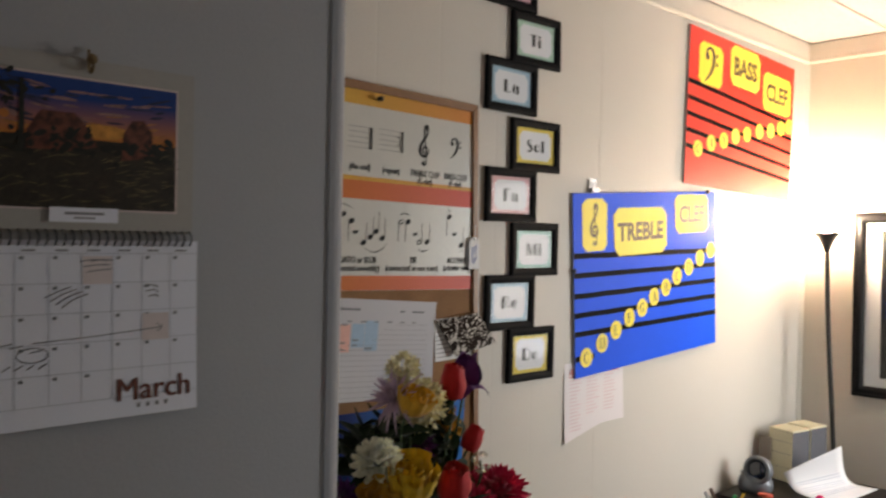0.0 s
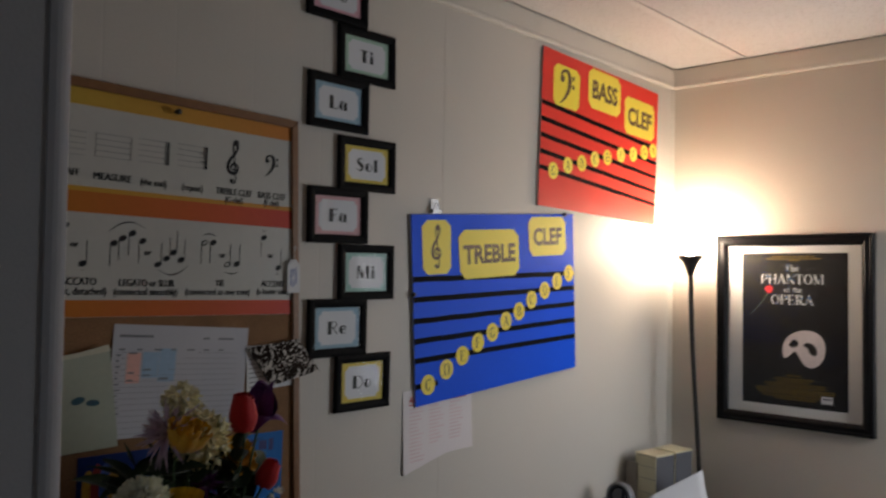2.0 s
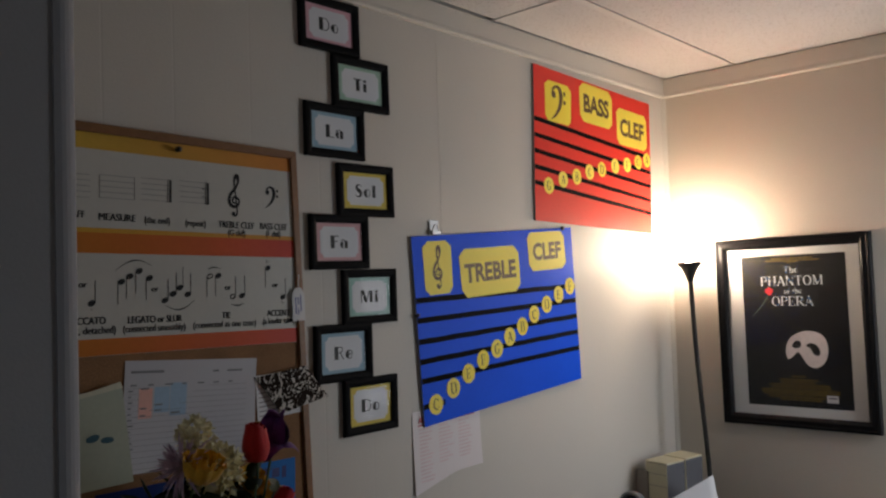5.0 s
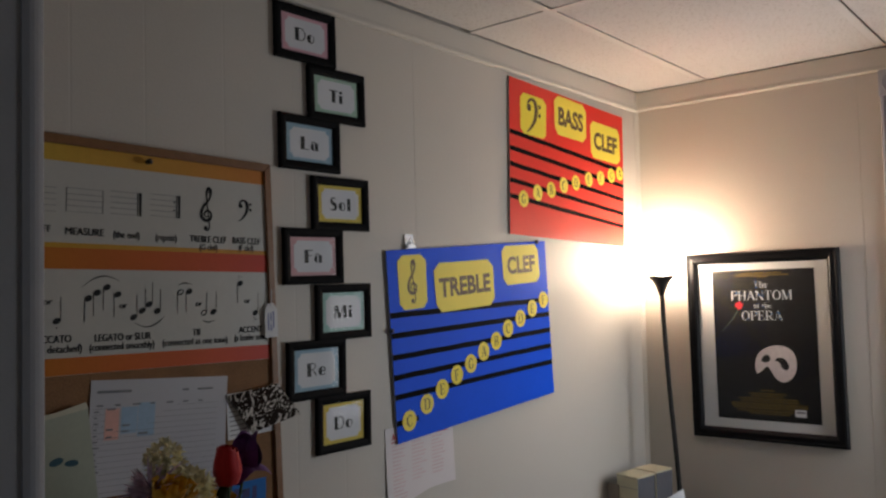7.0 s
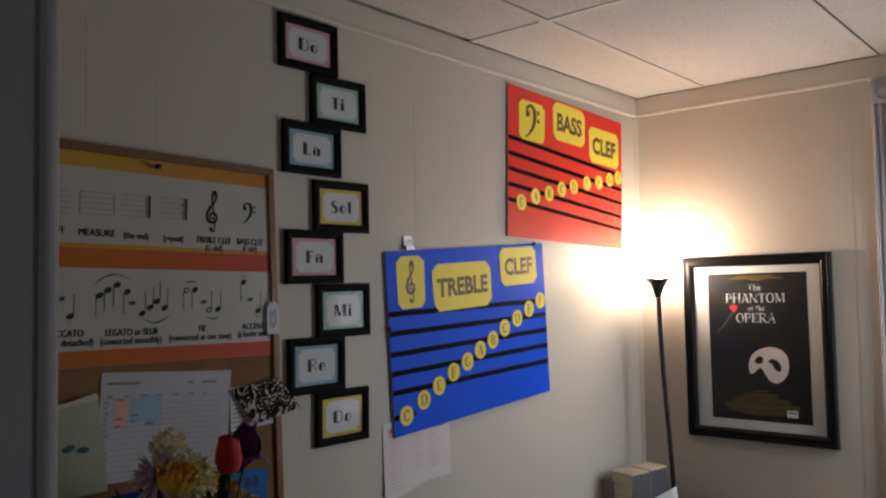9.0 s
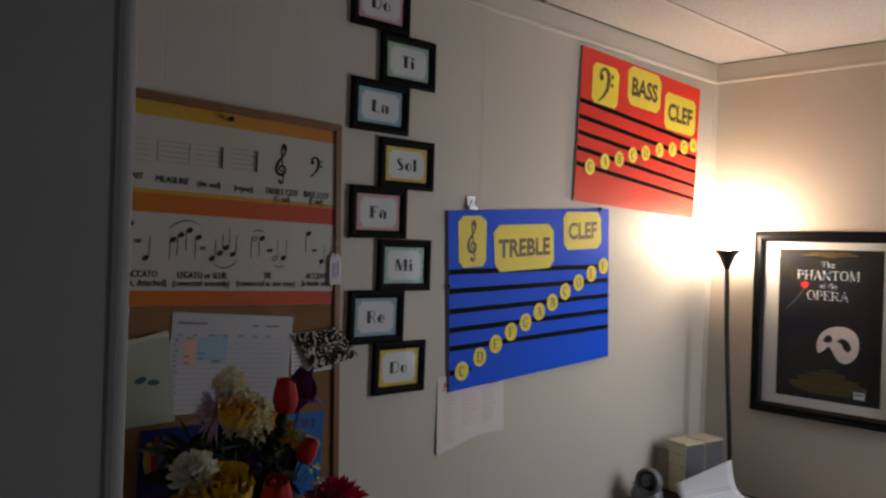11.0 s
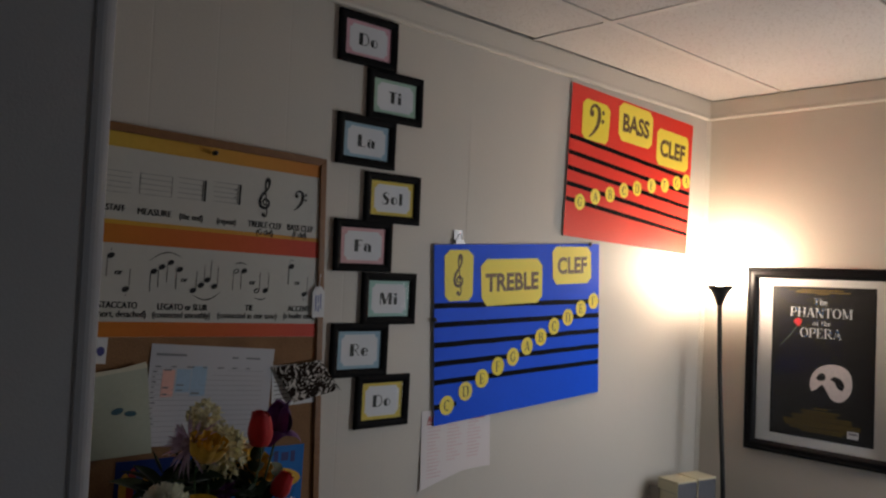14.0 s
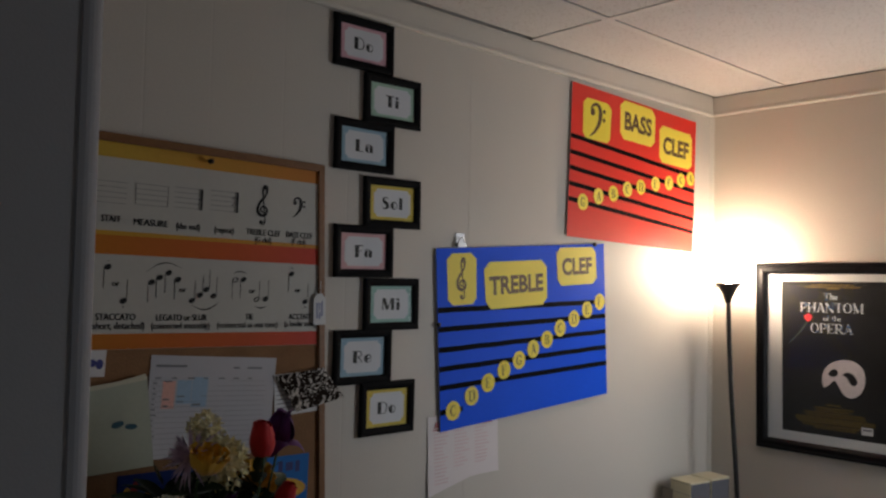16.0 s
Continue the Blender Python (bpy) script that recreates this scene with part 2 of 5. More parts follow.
def part(name, bm, material, parent=None, label="", smooth=False):
    """Links a bmesh as one mesh object under a thing or a part."""
    me = bpy.data.meshes.new(name)
    bm.normal_update()
    bm.to_mesh(me)
    bm.free()
    for m in material if isinstance(material, (list, tuple)) else [material]:
        me.materials.append(m)
    if smooth:
        for p in me.polygons:
            p.use_smooth = True
    ob = new(name, me)
    if parent is not None:
        ob.parent = parent
    return tagged(ob, label)


def box(bm, x0, x1, y0, y1, z0, z1, bevel=0.0, slot=0):
    r = bmesh.ops.create_cube(bm, size=1.0, matrix=Matrix.Translation(((x0 + x1) / 2, (y0 + y1) / 2, (z0 + z1) / 2)) @ Matrix.Diagonal((x1 - x0, y1 - y0, z1 - z0, 1)))
    faces = {f for v in r["verts"] for f in v.link_faces}
    for f in faces:
        f.material_index = slot
    if bevel:
        edges = list({e for v in r["verts"] for e in v.link_edges})
        bmesh.ops.bevel(bm, geom=edges, offset=bevel, segments=2, profile=0.6, affect="EDGES")
    return bm


def cuboid(*a, **k):
    return box(bmesh.new(), *a, **k)


def plate(points, z0, z1, bm=None):
    """A flat polygon given a thickness."""
    bm = bm or bmesh.new()
    low, high = [bm.verts.new((x, y, z0)) for x, y in points], [bm.verts.new((x, y, z1)) for x, y in points]
    bm.faces.new(high)
    bm.faces.new(low[::-1])
    for i in range(len(points)):
        j = (i + 1) % len(points)
        bm.faces.new((low[i], low[j], high[j], high[i]))
    return bm


def rect(x0, x1, y0, y1):
    return [(x0, y0), (x1, y0), (x1, y1), (x0, y1)]


def clipped(x0, x1, y0, y1, c):
    """A rectangle with its corners cut off."""
    return [(x0 + c, y0), (x1 - c, y0), (x1, y0 + c), (x1, y1 - c), (x1 - c, y1), (x0 + c, y1), (x0, y1 - c), (x0, y0 + c)]


def ellipse(cx, cy, rx, ry, n=20, tilt=0.0):
    c, s = math.cos(tilt), math.sin(tilt)
    out = []
    for i in range(n):
        a = 2 * math.pi * i / n
        x, y = rx * math.cos(a), ry * math.sin(a)
        out.append((cx + x * c - y * s, cy + x * s + y * c))
    return out


def flat(bm, points, z):
    bm.faces.new([bm.verts.new((x, y, z)) for x, y in points])
    return bm


def bars(rows, z, bm=None):
    """Printed bars: rows of x0, x1, y0, y1 laid at height z."""
    bm = bm or bmesh.new()
    for r in rows:
        flat(bm, rect(*r), z)
    return bm


def smooth_line(points, steps=6):
    out = []
    p = [points[0], *points, points[-1]]
    for i in range(1, len(p) - 2):
        for s in range(steps):
            t = s / steps
            out.append(tuple(0.5 * (2 * b + (c - a) * t + (2 * a - 5 * b + 4 * c - d) * t * t + (3 * b - a - 3 * c + d) * t ** 3) for a, b, c, d in zip(p[i - 1], p[i], p[i + 1], p[i + 2])))
    return out + [tuple(points[-1])]


def ribbon(bm, points, widths, z, steps=6):
    """A flat stroke along a smooth line; widths are interpolated along it."""
    line = smooth_line(points, steps)
    n = len(line)
    rows = []
    for i, (x, y) in enumerate(line):
        a, b = line[max(i - 1, 0)], line[min(i + 1, n - 1)]
        d = Vector((b[0] - a[0], b[1] - a[1]))
        d = d.normalized() if d.length > 1e-9 else Vector((1, 0))
        w = float(np.interp(i / (n - 1), np.linspace(0, 1, len(widths)), widths)) / 2
        rows.append((bm.verts.new((x - d.y * w, y + d.x * w, z)), bm.verts.new((x + d.y * w, y - d.x * w, z))))
    for (a, b), (c, d) in zip(rows, rows[1:]):
        bm.faces.new((b, d, c, a))
    return bm


def tube(bm, points, radii, sides=8, steps=4, smooth=True):
    """A round stem along points."""
    line = [Vector(p) for p in (smooth_line(points, steps) if smooth else points)]
    n, rings = len(line), []
    for i, p in enumerate(line):
        d = (line[min(i + 1, n - 1)] - line[max(i - 1, 0)]).normalized()
        u = d.orthogonal().normalized() if not rings else (prev - d * prev.dot(d)).normalized()
        prev = u
        w, r = d.cross(u), float(np.interp(i / (n - 1), np.linspace(0, 1, len(radii)), radii))
        rings.append([bm.verts.new(p + r * (math.cos(2 * math.pi * k / sides) * u + math.sin(2 * math.pi * k / sides) * w)) for k in range(sides)])
    for a, b in zip(rings, rings[1:]):
        for k in range(sides):
            bm.faces.new((a[k], a[(k + 1) % sides], b[(k + 1) % sides], b[k]))
    bm.faces.new(rings[0][::-1])
    bm.faces.new(rings[-1])
    return bm


def lathe(bm, profile, n=24, m=None):
    """A turned body from rows of radius and height."""
    m = m or Matrix()
    rings = []
    for r, z in profile:
        rings.append([bm.verts.new(m @ Vector((r * math.cos(2 * math.pi * i / n), r * math.sin(2 * math.pi * i / n), z))) for i in range(n)])
    for a, b in zip(rings, rings[1:]):
        for i in range(n):
            bm.faces.new((a[i], a[(i + 1) % n], b[(i + 1) % n], b[i]))
    bm.faces.new(rings[0][::-1])
    bm.faces.new(rings[-1])
    return bm


def glazing(x0, x1, y0, y1, z):
    """One clear sheet, facing the room."""
    return flat(bmesh.new(), rect(x0, x1, y0, y1), z)


GLYPHS = {}


def lettering(bm, body, x, y, z, size, wide=1.0, bold=0.0, turn=0.0):
    """Adds words, centred at x, y; size is the height of the capitals."""
    key = (body, bold)
    if key not in GLYPHS:
        cu = bpy.data.curves.new("lettering", "FONT")
        cu.body, cu.align_x, cu.size, cu.offset, cu.resolution_u = body, "CENTER", 1.0, bold, 4
        ob = new("lettering", cu)
        bpy.context.view_layer.update()
        me = bpy.data.meshes.new_from_object(ob.evaluated_get(bpy.context.evaluated_depsgraph_get()))
        GLYPHS[key] = ([tuple(v.co) for v in me.vertices], [tuple(p.vertices) for p in me.polygons])
        bpy.data.objects.remove(ob)
        bpy.data.curves.remove(cu)
        bpy.data.meshes.remove(me)
    verts, faces = GLYPHS[key]
    k, c, s = size / 0.70, math.cos(turn), math.sin(turn)
    made = []
    for vx, vy, _ in verts:
        px, py = vx * k * wide, (vy - 0.35) * k
        made.append(bm.verts.new((x + px * c - py * s, y + px * s + py * c, z)))
    for f in faces:
        try:
            bm.faces.new([made[i] for i in f])
        except ValueError:
            pass
    return bm


def treble_clef(bm, x, y, h, z):
    k = h / 7.0
    p = [(0.15, -0.45), (-0.35, -0.35), (-0.5, 0.05), (-0.2, 0.5), (0.35, 0.45), (0.75, 0), (0.55, -0.75), (-0.1, -1.05), (-0.85, -0.75), (-1.1, 0.1), (-0.75, 1.1), (0.0, 2.0), (0.5, 2.8), (0.55, 3.6), (0.25, 4.1), (-0.1, 3.6), (-0.15, 2.8), (0.0, 1.5), (0.2, 0), (0.4, -1.6), (0.3, -2.4), (-0.15, -2.6), (-0.45, -2.3)]
    ribbon(bm, [(x + a * k, y + (b - 0.75) * k) for a, b in p], [w * k for w in (0.2, 0.32, 0.4, 0.36, 0.55, 0.62, 0.5, 0.34, 0.75, 0.42, 0.28, 0.26, 0.28, 0.2)], z)
    flat(bm, ellipse(x - 0.3 * k, y - 3.0 * k, 0.36 * k, 0.36 * k, 14), z + 0.0002)
    return bm


def bass_clef(bm, x, y, h, z):
    k = h / 3.6
    p = [(-0.75, 0.15), (-0.72, 0.7), (-0.1, 1.05), (0.5, 0.75), (0.68, 0.0), (0.42, -1.0), (-0.3, -1.9), (-1.0, -2.4)]
    ribbon(bm, [(x + a * k, y + (b + 0.6) * k) for a, b in p], [w * k for w in (0.28, 0.3, 0.3, 0.55, 0.66, 0.5, 0.28, 0.08)], z)
    for dx, dy, r in ((-0.62, 0.75, 0.38), (1.3, 1.1, 0.23), (1.3, 0.2, 0.23)):
        flat(bm, ellipse(x + dx * k, y + dy * k, r * k, r * k, 12), z + 0.0002)
    return bm


def bold_lettering(bm, body, x, y, z, size, wide, weight):
    """Words with strokes thickened sideways."""
    for k in (-1, 0, 1):
        lettering(bm, body, x + k * weight, y, z + 0.00004 * (k + 1), size, wide)
    return bm


# ---- drawn letters: cap height 1, strokes of varying width ----


def ring(cx, cy, rx, ry, a0=0.0, a1=360.0, n=14):
    return [(cx + rx * math.cos(radians(a0 + (a1 - a0) * i / n)), cy + ry * math.sin(radians(a0 + (a1 - a0) * i / n))) for i in range(n + 1)]


def stem(x, thick=0.17, y0=0.0, y1=1.0):
    """An upright with flat serifs."""
    return [("r", x - thick / 2, x + thick / 2, y0, y1), ("r", x - thick / 2 - 0.09, x + thick / 2 + 0.09, y0, y0 + 0.05), ("r", x - thick / 2 - 0.09, x + thick / 2 + 0.09, y1 - 0.05, y1)]


def bowl(x0, x1, y0, y1):
    m = (y0 + y1) / 2
    return [("l", [(x0, y1), (x1 - 0.22, y1 - 0.01), (x1 - 0.05, y1 - 0.12), (x1, m), (x1 - 0.05, y0 + 0.12), (x1 - 0.22, y0 + 0.01), (x0, y0)], [0.05, 0.08, 0.17, 0.17, 0.08, 0.05])]


C_ARC = [("l", [(0.74, 0.74), (0.64, 0.93), (0.44, 0.98), (0.16, 0.80), (0.08, 0.5), (0.16, 0.20), (0.44, 0.02), (0.66, 0.08), (0.78, 0.26)], [0.05, 0.07, 0.08, 0.17, 0.17, 0.10, 0.06, 0.04]), ("r", 0.71, 0.76, 0.70, 0.98)]
P_BOWL = bowl(0.15, 0.70, 0.46, 0.975)
SERIF = {
    "A": (0.90, [("l", [(0.10, 0.0), (0.43, 1.0)], [0.06]), ("l", [(0.43, 1.0), (0.80, 0.0)], [0.17]), ("r", 0.20, 0.64, 0.30, 0.36), ("r", 0.0, 0.22, 0.0, 0.05), ("r", 0.64, 0.94, 0.0, 0.05)]),
    "B": (0.82, stem(0.15) + bowl(0.15, 0.66, 0.52, 0.975) + bowl(0.15, 0.74, 0.025, 0.50)),
    "C": (0.86, C_ARC), "D": (0.92, stem(0.15) + bowl(0.15, 0.84, 0.025, 0.975)),
    "E": (0.80, stem(0.15) + [("r", 0.15, 0.70, 0.95, 1.0), ("r", 0.15, 0.74, 0.0, 0.05), ("r", 0.15, 0.52, 0.48, 0.53), ("r", 0.66, 0.71, 0.78, 1.0), ("r", 0.70, 0.75, 0.0, 0.24), ("r", 0.48, 0.53, 0.38, 0.63)]),
    "F": (0.76, stem(0.15) + [("r", 0.15, 0.70, 0.95, 1.0), ("r", 0.15, 0.52, 0.48, 0.53), ("r", 0.66, 0.71, 0.78, 1.0), ("r", 0.48, 0.53, 0.38, 0.63)]),
    "G": (0.92, C_ARC + [("r", 0.66, 0.80, 0.06, 0.44), ("r", 0.56, 0.88, 0.40, 0.45)]),
    "H": (0.98, stem(0.16) + stem(0.80) + [("r", 0.16, 0.80, 0.47, 0.53)]),
    "M": (1.12, stem(0.14, 0.07) + stem(0.96) + [("l", [(0.14, 1.0), (0.54, 0.06)], [0.17]), ("l", [(0.54, 0.06), (0.94, 1.0)], [0.06])]),
    "N": (0.98, stem(0.14, 0.07) + stem(0.82, 0.07) + [("l", [(0.12, 0.97), (0.82, 0.03)], [0.18])]),
    "O": (0.96, [("l", ring(0.46, 0.5, 0.38, 0.48, 90, 450), [0.06, 0.12, 0.18, 0.12, 0.06, 0.12, 0.18, 0.12, 0.06])]),
    "P": (0.78, stem(0.15) + P_BOWL), "R": (0.90, stem(0.15) + P_BOWL + [("l", [(0.40, 0.46), (0.60, 0.22), (0.86, 0.0)], [0.15])]),
    "T": (0.84, stem(0.40) + [("r", 0.04, 0.76, 0.95, 1.0), ("r", 0.03, 0.08, 0.76, 1.0), ("r", 0.72, 0.77, 0.76, 1.0)]),
    "e": (0.58, [("l", [(0.10, 0.34), (0.48, 0.36), (0.44, 0.54), (0.28, 0.60), (0.10, 0.46), (0.10, 0.20), (0.28, 0.03), (0.50, 0.14)], [0.05, 0.07, 0.05, 0.12, 0.14, 0.08, 0.04])]),
    "f": (0.44, [("l", [(0.48, 0.90), (0.36, 0.98), (0.22, 0.84), (0.20, 0.5), (0.20, 0.0)], [0.08, 0.06, 0.14, 0.14]), ("r", 0.04, 0.42, 0.54, 0.60)]),
    "h": (0.64, [("r", 0.07, 0.20, 0.0, 1.0), ("r", 0.0, 0.27, 0.0, 0.05), ("l", [(0.20, 0.42), (0.34, 0.60), (0.48, 0.50), (0.50, 0.3), (0.50, 0.0)], [0.05, 0.10, 0.14, 0.14])]),
    "o": (0.60, [("l", ring(0.28, 0.31, 0.22, 0.28, 90, 450), [0.05, 0.10, 0.14, 0.10, 0.05, 0.10, 0.14, 0.10, 0.05])]),
    "t": (0.44, [("l", [(0.20, 0.82), (0.20, 0.3), (0.26, 0.06), (0.42, 0.10)], [0.13, 0.13, 0.08, 0.04]), ("r", 0.04, 0.42, 0.54, 0.60)]), " ": (0.34, [])}

# a show-card face: one heavy half and one hairline half to each letter
DECO = {
    "D": (0.96, [("r", 0.0, 0.34, 0.0, 1.0), ("l", [(0.34, 0.975), (0.58, 0.95), (0.78, 0.78), (0.84, 0.5), (0.78, 0.22), (0.58, 0.05), (0.34, 0.025)], [0.06, 0.08, 0.11, 0.08, 0.06])]),
    "o": (0.74, [("p", ring(0.32, 0.33, 0.32, 0.34, 90, 270)), ("l", ring(0.32, 0.33, 0.28, 0.31, -90, 90), [0.06, 0.09, 0.06])]),
    "T": (0.80, [("r", 0.20, 0.54, 0.0, 1.0), ("r", 0.0, 0.74, 0.91, 1.0)]), "i": (0.44, [("r", 0.03, 0.33, 0.0, 0.66), ("p", ring(0.18, 0.88, 0.15, 0.12))]),
    "L": (0.78, [("r", 0.0, 0.34, 0.0, 1.0), ("r", 0.34, 0.70, 0.0, 0.07)]),
    "a": (0.76, [("p", ring(0.28, 0.28, 0.27, 0.29, 90, 270)), ("r", 0.40, 0.68, 0.0, 0.60), ("l", [(0.05, 0.58), (0.26, 0.68), (0.50, 0.62)], [0.07])]),
    "S": (0.76, [("l", [(0.64, 0.84), (0.48, 0.97), (0.26, 0.94), (0.16, 0.74), (0.32, 0.56), (0.50, 0.42), (0.56, 0.22), (0.40, 0.05), (0.20, 0.03), (0.03, 0.16)], [0.05, 0.07, 0.20, 0.32, 0.34, 0.24, 0.08, 0.05])]),
    "l": (0.42, [("r", 0.03, 0.33, 0.0, 1.0)]), "F": (0.76, [("r", 0.0, 0.34, 0.0, 1.0), ("r", 0.34, 0.70, 0.92, 1.0), ("r", 0.34, 0.60, 0.50, 0.57)]),
    "M": (1.24, [("r", 0.02, 0.12, 0.0, 1.0), ("l", [(0.17, 1.0), (0.50, 0.04)], [0.32]), ("l", [(0.50, 0.04), (0.86, 1.0)], [0.10]), ("r", 0.82, 1.12, 0.0, 1.0)]),
    "R": (0.90, [("r", 0.0, 0.34, 0.0, 1.0), ("l", [(0.34, 0.97), (0.60, 0.94), (0.72, 0.75), (0.60, 0.55), (0.34, 0.51)], [0.06, 0.09, 0.06]), ("l", [(0.46, 0.51), (0.80, 0.02)], [0.09])]),
    "e": (0.72, [("p", ring(0.32, 0.33, 0.32, 0.34, 90, 270)), ("l", [(0.30, 0.635), (0.52, 0.58), (0.60, 0.37), (0.30, 0.35)], [0.10]), ("l", [(0.32, 0.02), (0.50, 0.06), (0.62, 0.18)], [0.06])])}


def drawn_lettering(bm, face, body, x, y, z, size, wide=1.0, gap=0.0):
    """Words in one of the drawn faces, centred at x, y; size is the height of the capitals."""
    k, step = size, 0
    total = sum(face[c][0] + gap for c in body)
    at = x - total * k * wide / 2
    for c in body:
        for kind, *a in face[c][1]:
            h = z + 0.00002 * step
            step += 1
            if kind == "r":
                flat(bm, rect(at + a[0] * k * wide, at + a[1] * k * wide, y + (a[2] - 0.5) * k, y + (a[3] - 0.5) * k), h)
            elif kind == "p":
                flat(bm, [(at + u * k * wide, y + (v - 0.5) * k) for u, v in a[0]], h)
            else:
                ribbon(bm, [(at + u * k * wide, y + (v - 0.5) * k) for u, v in a[0]], [w * k for w in a[1]], h, 3)
        at += (face[c][0] + gap) * k * wide
    return bm


# ---- the room ----
CEIL = 2.442
ROOM_X, BACK_Y, NEAR_X, NEAR_Y = 3.6, -4.6, 0.419, -2.557


def panel_sheet(a, b, grooves, m, material, parent, z0=0.0, z1=2.44):
    """One sheet of grooved wall panelling in the plane x, y of m, with v-grooves cut along its height."""
    bm, prof = bmesh.new(), [(a, -0.0005), (a + 0.0012, 0.0)]
    for g in grooves:
        prof += [(g - 0.0032, 0.0), (g - 0.0008, -0.00028), (g + 0.0008, -0.00028), (g + 0.0032, 0.0)]
    prof += [(b - 0.0012, 0.0), (b, -0.0005)]
    cols = [(bm.verts.new((u, z0, w)), bm.verts.new((u, z1, w))) for u, w in prof]
    for (p, q), (r, s) in zip(cols, cols[1:]):
        bm.faces.new((p, r, s, q))
    ob = part("wall_panel", bm, material, parent)
    ob.matrix_world = m
    return ob


wall_left = tagged(part("wall_left", cuboid(-0.12, -0.005, -2.72, 0.12, 0, 2.6), WALL), "cream vinyl panelled wall with faint vertical grooves", "wall", kind="structure")
panel_sheet(-2.60, -1.3490, (-2.504, -2.300, -2.150, -1.965, -1.775, -1.625), on_left(0, 0, -0.0002), WALL, wall_left)
panel_sheet(-1.3490, -0.002, (-1.105, -0.533, -0.130), on_left(0, 0, 0.0), WALL, wall_left)

# far wall, with the opening of the window beyond the casing
WX0, WX1, WZ0, WZ1 = 0.985, 2.05, 0.86, 2.02
bm = bmesh.new()
box(bm, -0.12, WX0, 0.005, 0.13, 0, 2.6)
box(bm, WX1, ROOM_X + 0.12, 0.005, 0.13, 0, 2.6)
box(bm, WX0, WX1, 0.005, 0.13, 0, WZ0)
box(bm, WX0, WX1, 0.005, 0.13, WZ1, 2.6)
wall_far = tagged(part("wall_far", bm, WALL_FAR), "beige vinyl panelled end wall lit by a floor lamp", "wall", kind="structure")
panel_sheet(0.002, 0.8195, (), on_far(0, 0, 0.0), WALL_FAR, wall_far)
panel_sheet(0.8205, WX0, (), on_far(0, 0, 0.001), WALL_FAR, wall_far)

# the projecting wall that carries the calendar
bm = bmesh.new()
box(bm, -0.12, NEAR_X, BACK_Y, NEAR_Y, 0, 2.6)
# unseen jog behind the viewpoint, added to keep window light off this wall
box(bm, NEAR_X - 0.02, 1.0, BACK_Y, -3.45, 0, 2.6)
wall_near = tagged(part("wall_near", bm, WALL_NEAR), "pale grey painted projecting wall with an unseen light-blocking jog", "wall", kind="structure")
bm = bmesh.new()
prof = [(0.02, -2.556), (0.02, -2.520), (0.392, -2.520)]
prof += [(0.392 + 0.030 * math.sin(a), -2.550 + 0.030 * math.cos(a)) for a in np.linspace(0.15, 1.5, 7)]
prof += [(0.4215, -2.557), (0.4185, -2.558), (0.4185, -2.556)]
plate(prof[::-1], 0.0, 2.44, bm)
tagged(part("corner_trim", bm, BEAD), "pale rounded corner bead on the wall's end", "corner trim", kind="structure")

# unseen walls that close the room, kept dark to cut bounce
bm = bmesh.new()
box(bm, 0, 1.30, BACK_Y - 0.12, BACK_Y, 0, 2.6)
box(bm, 2.30, ROOM_X + 0.12, BACK_Y - 0.12, BACK_Y, 0, 2.6)
box(bm, 1.30, 2.30, BACK_Y - 0.12, BACK_Y, 0, 0.95)
box(bm, 1.30, 2.30, BACK_Y - 0.12, BACK_Y, 2.15, 2.6)
tagged(part("wall_back", bm, WALL_DARK), "unseen dark brown closing wall with a window opening", "wall", kind="structure")
tagged(part("wall_right", cuboid(ROOM_X, ROOM_X + 0.12, BACK_Y, 0.005, 0, 2.6), WALL_DARK), "unseen plain dark brown closing wall", "wall", kind="structure")
tagged(part("floor", cuboid(-0.12, ROOM_X + 0.12, BACK_Y - 0.12, 0.13, -0.1, 0), FLOOR), "dark grey low-pile carpet floor", "floor", kind="structure")

# ceiling: lay-in tiles on a grid, in one mesh
bm = bmesh.new()
xs = [-0.10] + [0.287 + 0.617 * i for i in range(6)] + [ROOM_X + 0.1]
ys = [0.10] + [-1.087 - 1.22 * i for i in range(3)] + [BACK_Y - 0.1]
for i in range(len(xs) - 1):
    for j in range(len(ys) - 1):
        left = xs[i] + 0.0205 - 0.002 * (j == 0) if i else (0.0135 if j == 0 else 0.0200)
        box(bm, left, xs[i + 1] - 0.0122, ys[j + 1] + 0.0122, ys[j] - 0.0205, CEIL - 0.0003 + 0.0002 * ((i * 7 + j * 5) % 3), CEIL + 0.02, slot=0)
for x in xs[1:-1]:
    box(bm, x - 0.0125, x + 0.012, ys[-1], ys[0], CEIL - 0.0005, CEIL + 0.0022, slot=1)
for y in ys[1:-1]:
    for x0, x1 in zip(xs, xs[1:]):
        box(bm, x0 + 0.012, x1 - 0.012, y - 0.012, y + 0.012, CEIL - 0.0006, CEIL + 0.0026, slot=1)
# slab over the tiles, coloured dark so the gaps read as shadow
box(bm, xs[0], xs[-1], ys[-1], ys[0], CEIL + 0.05, CEIL + 0.1, slot=2)
tagged(part("ceiling", bm, [TILE, TBAR, WALL_DARK]), "suspended ceiling of white speckled mineral tiles", "ceiling", kind="structure")


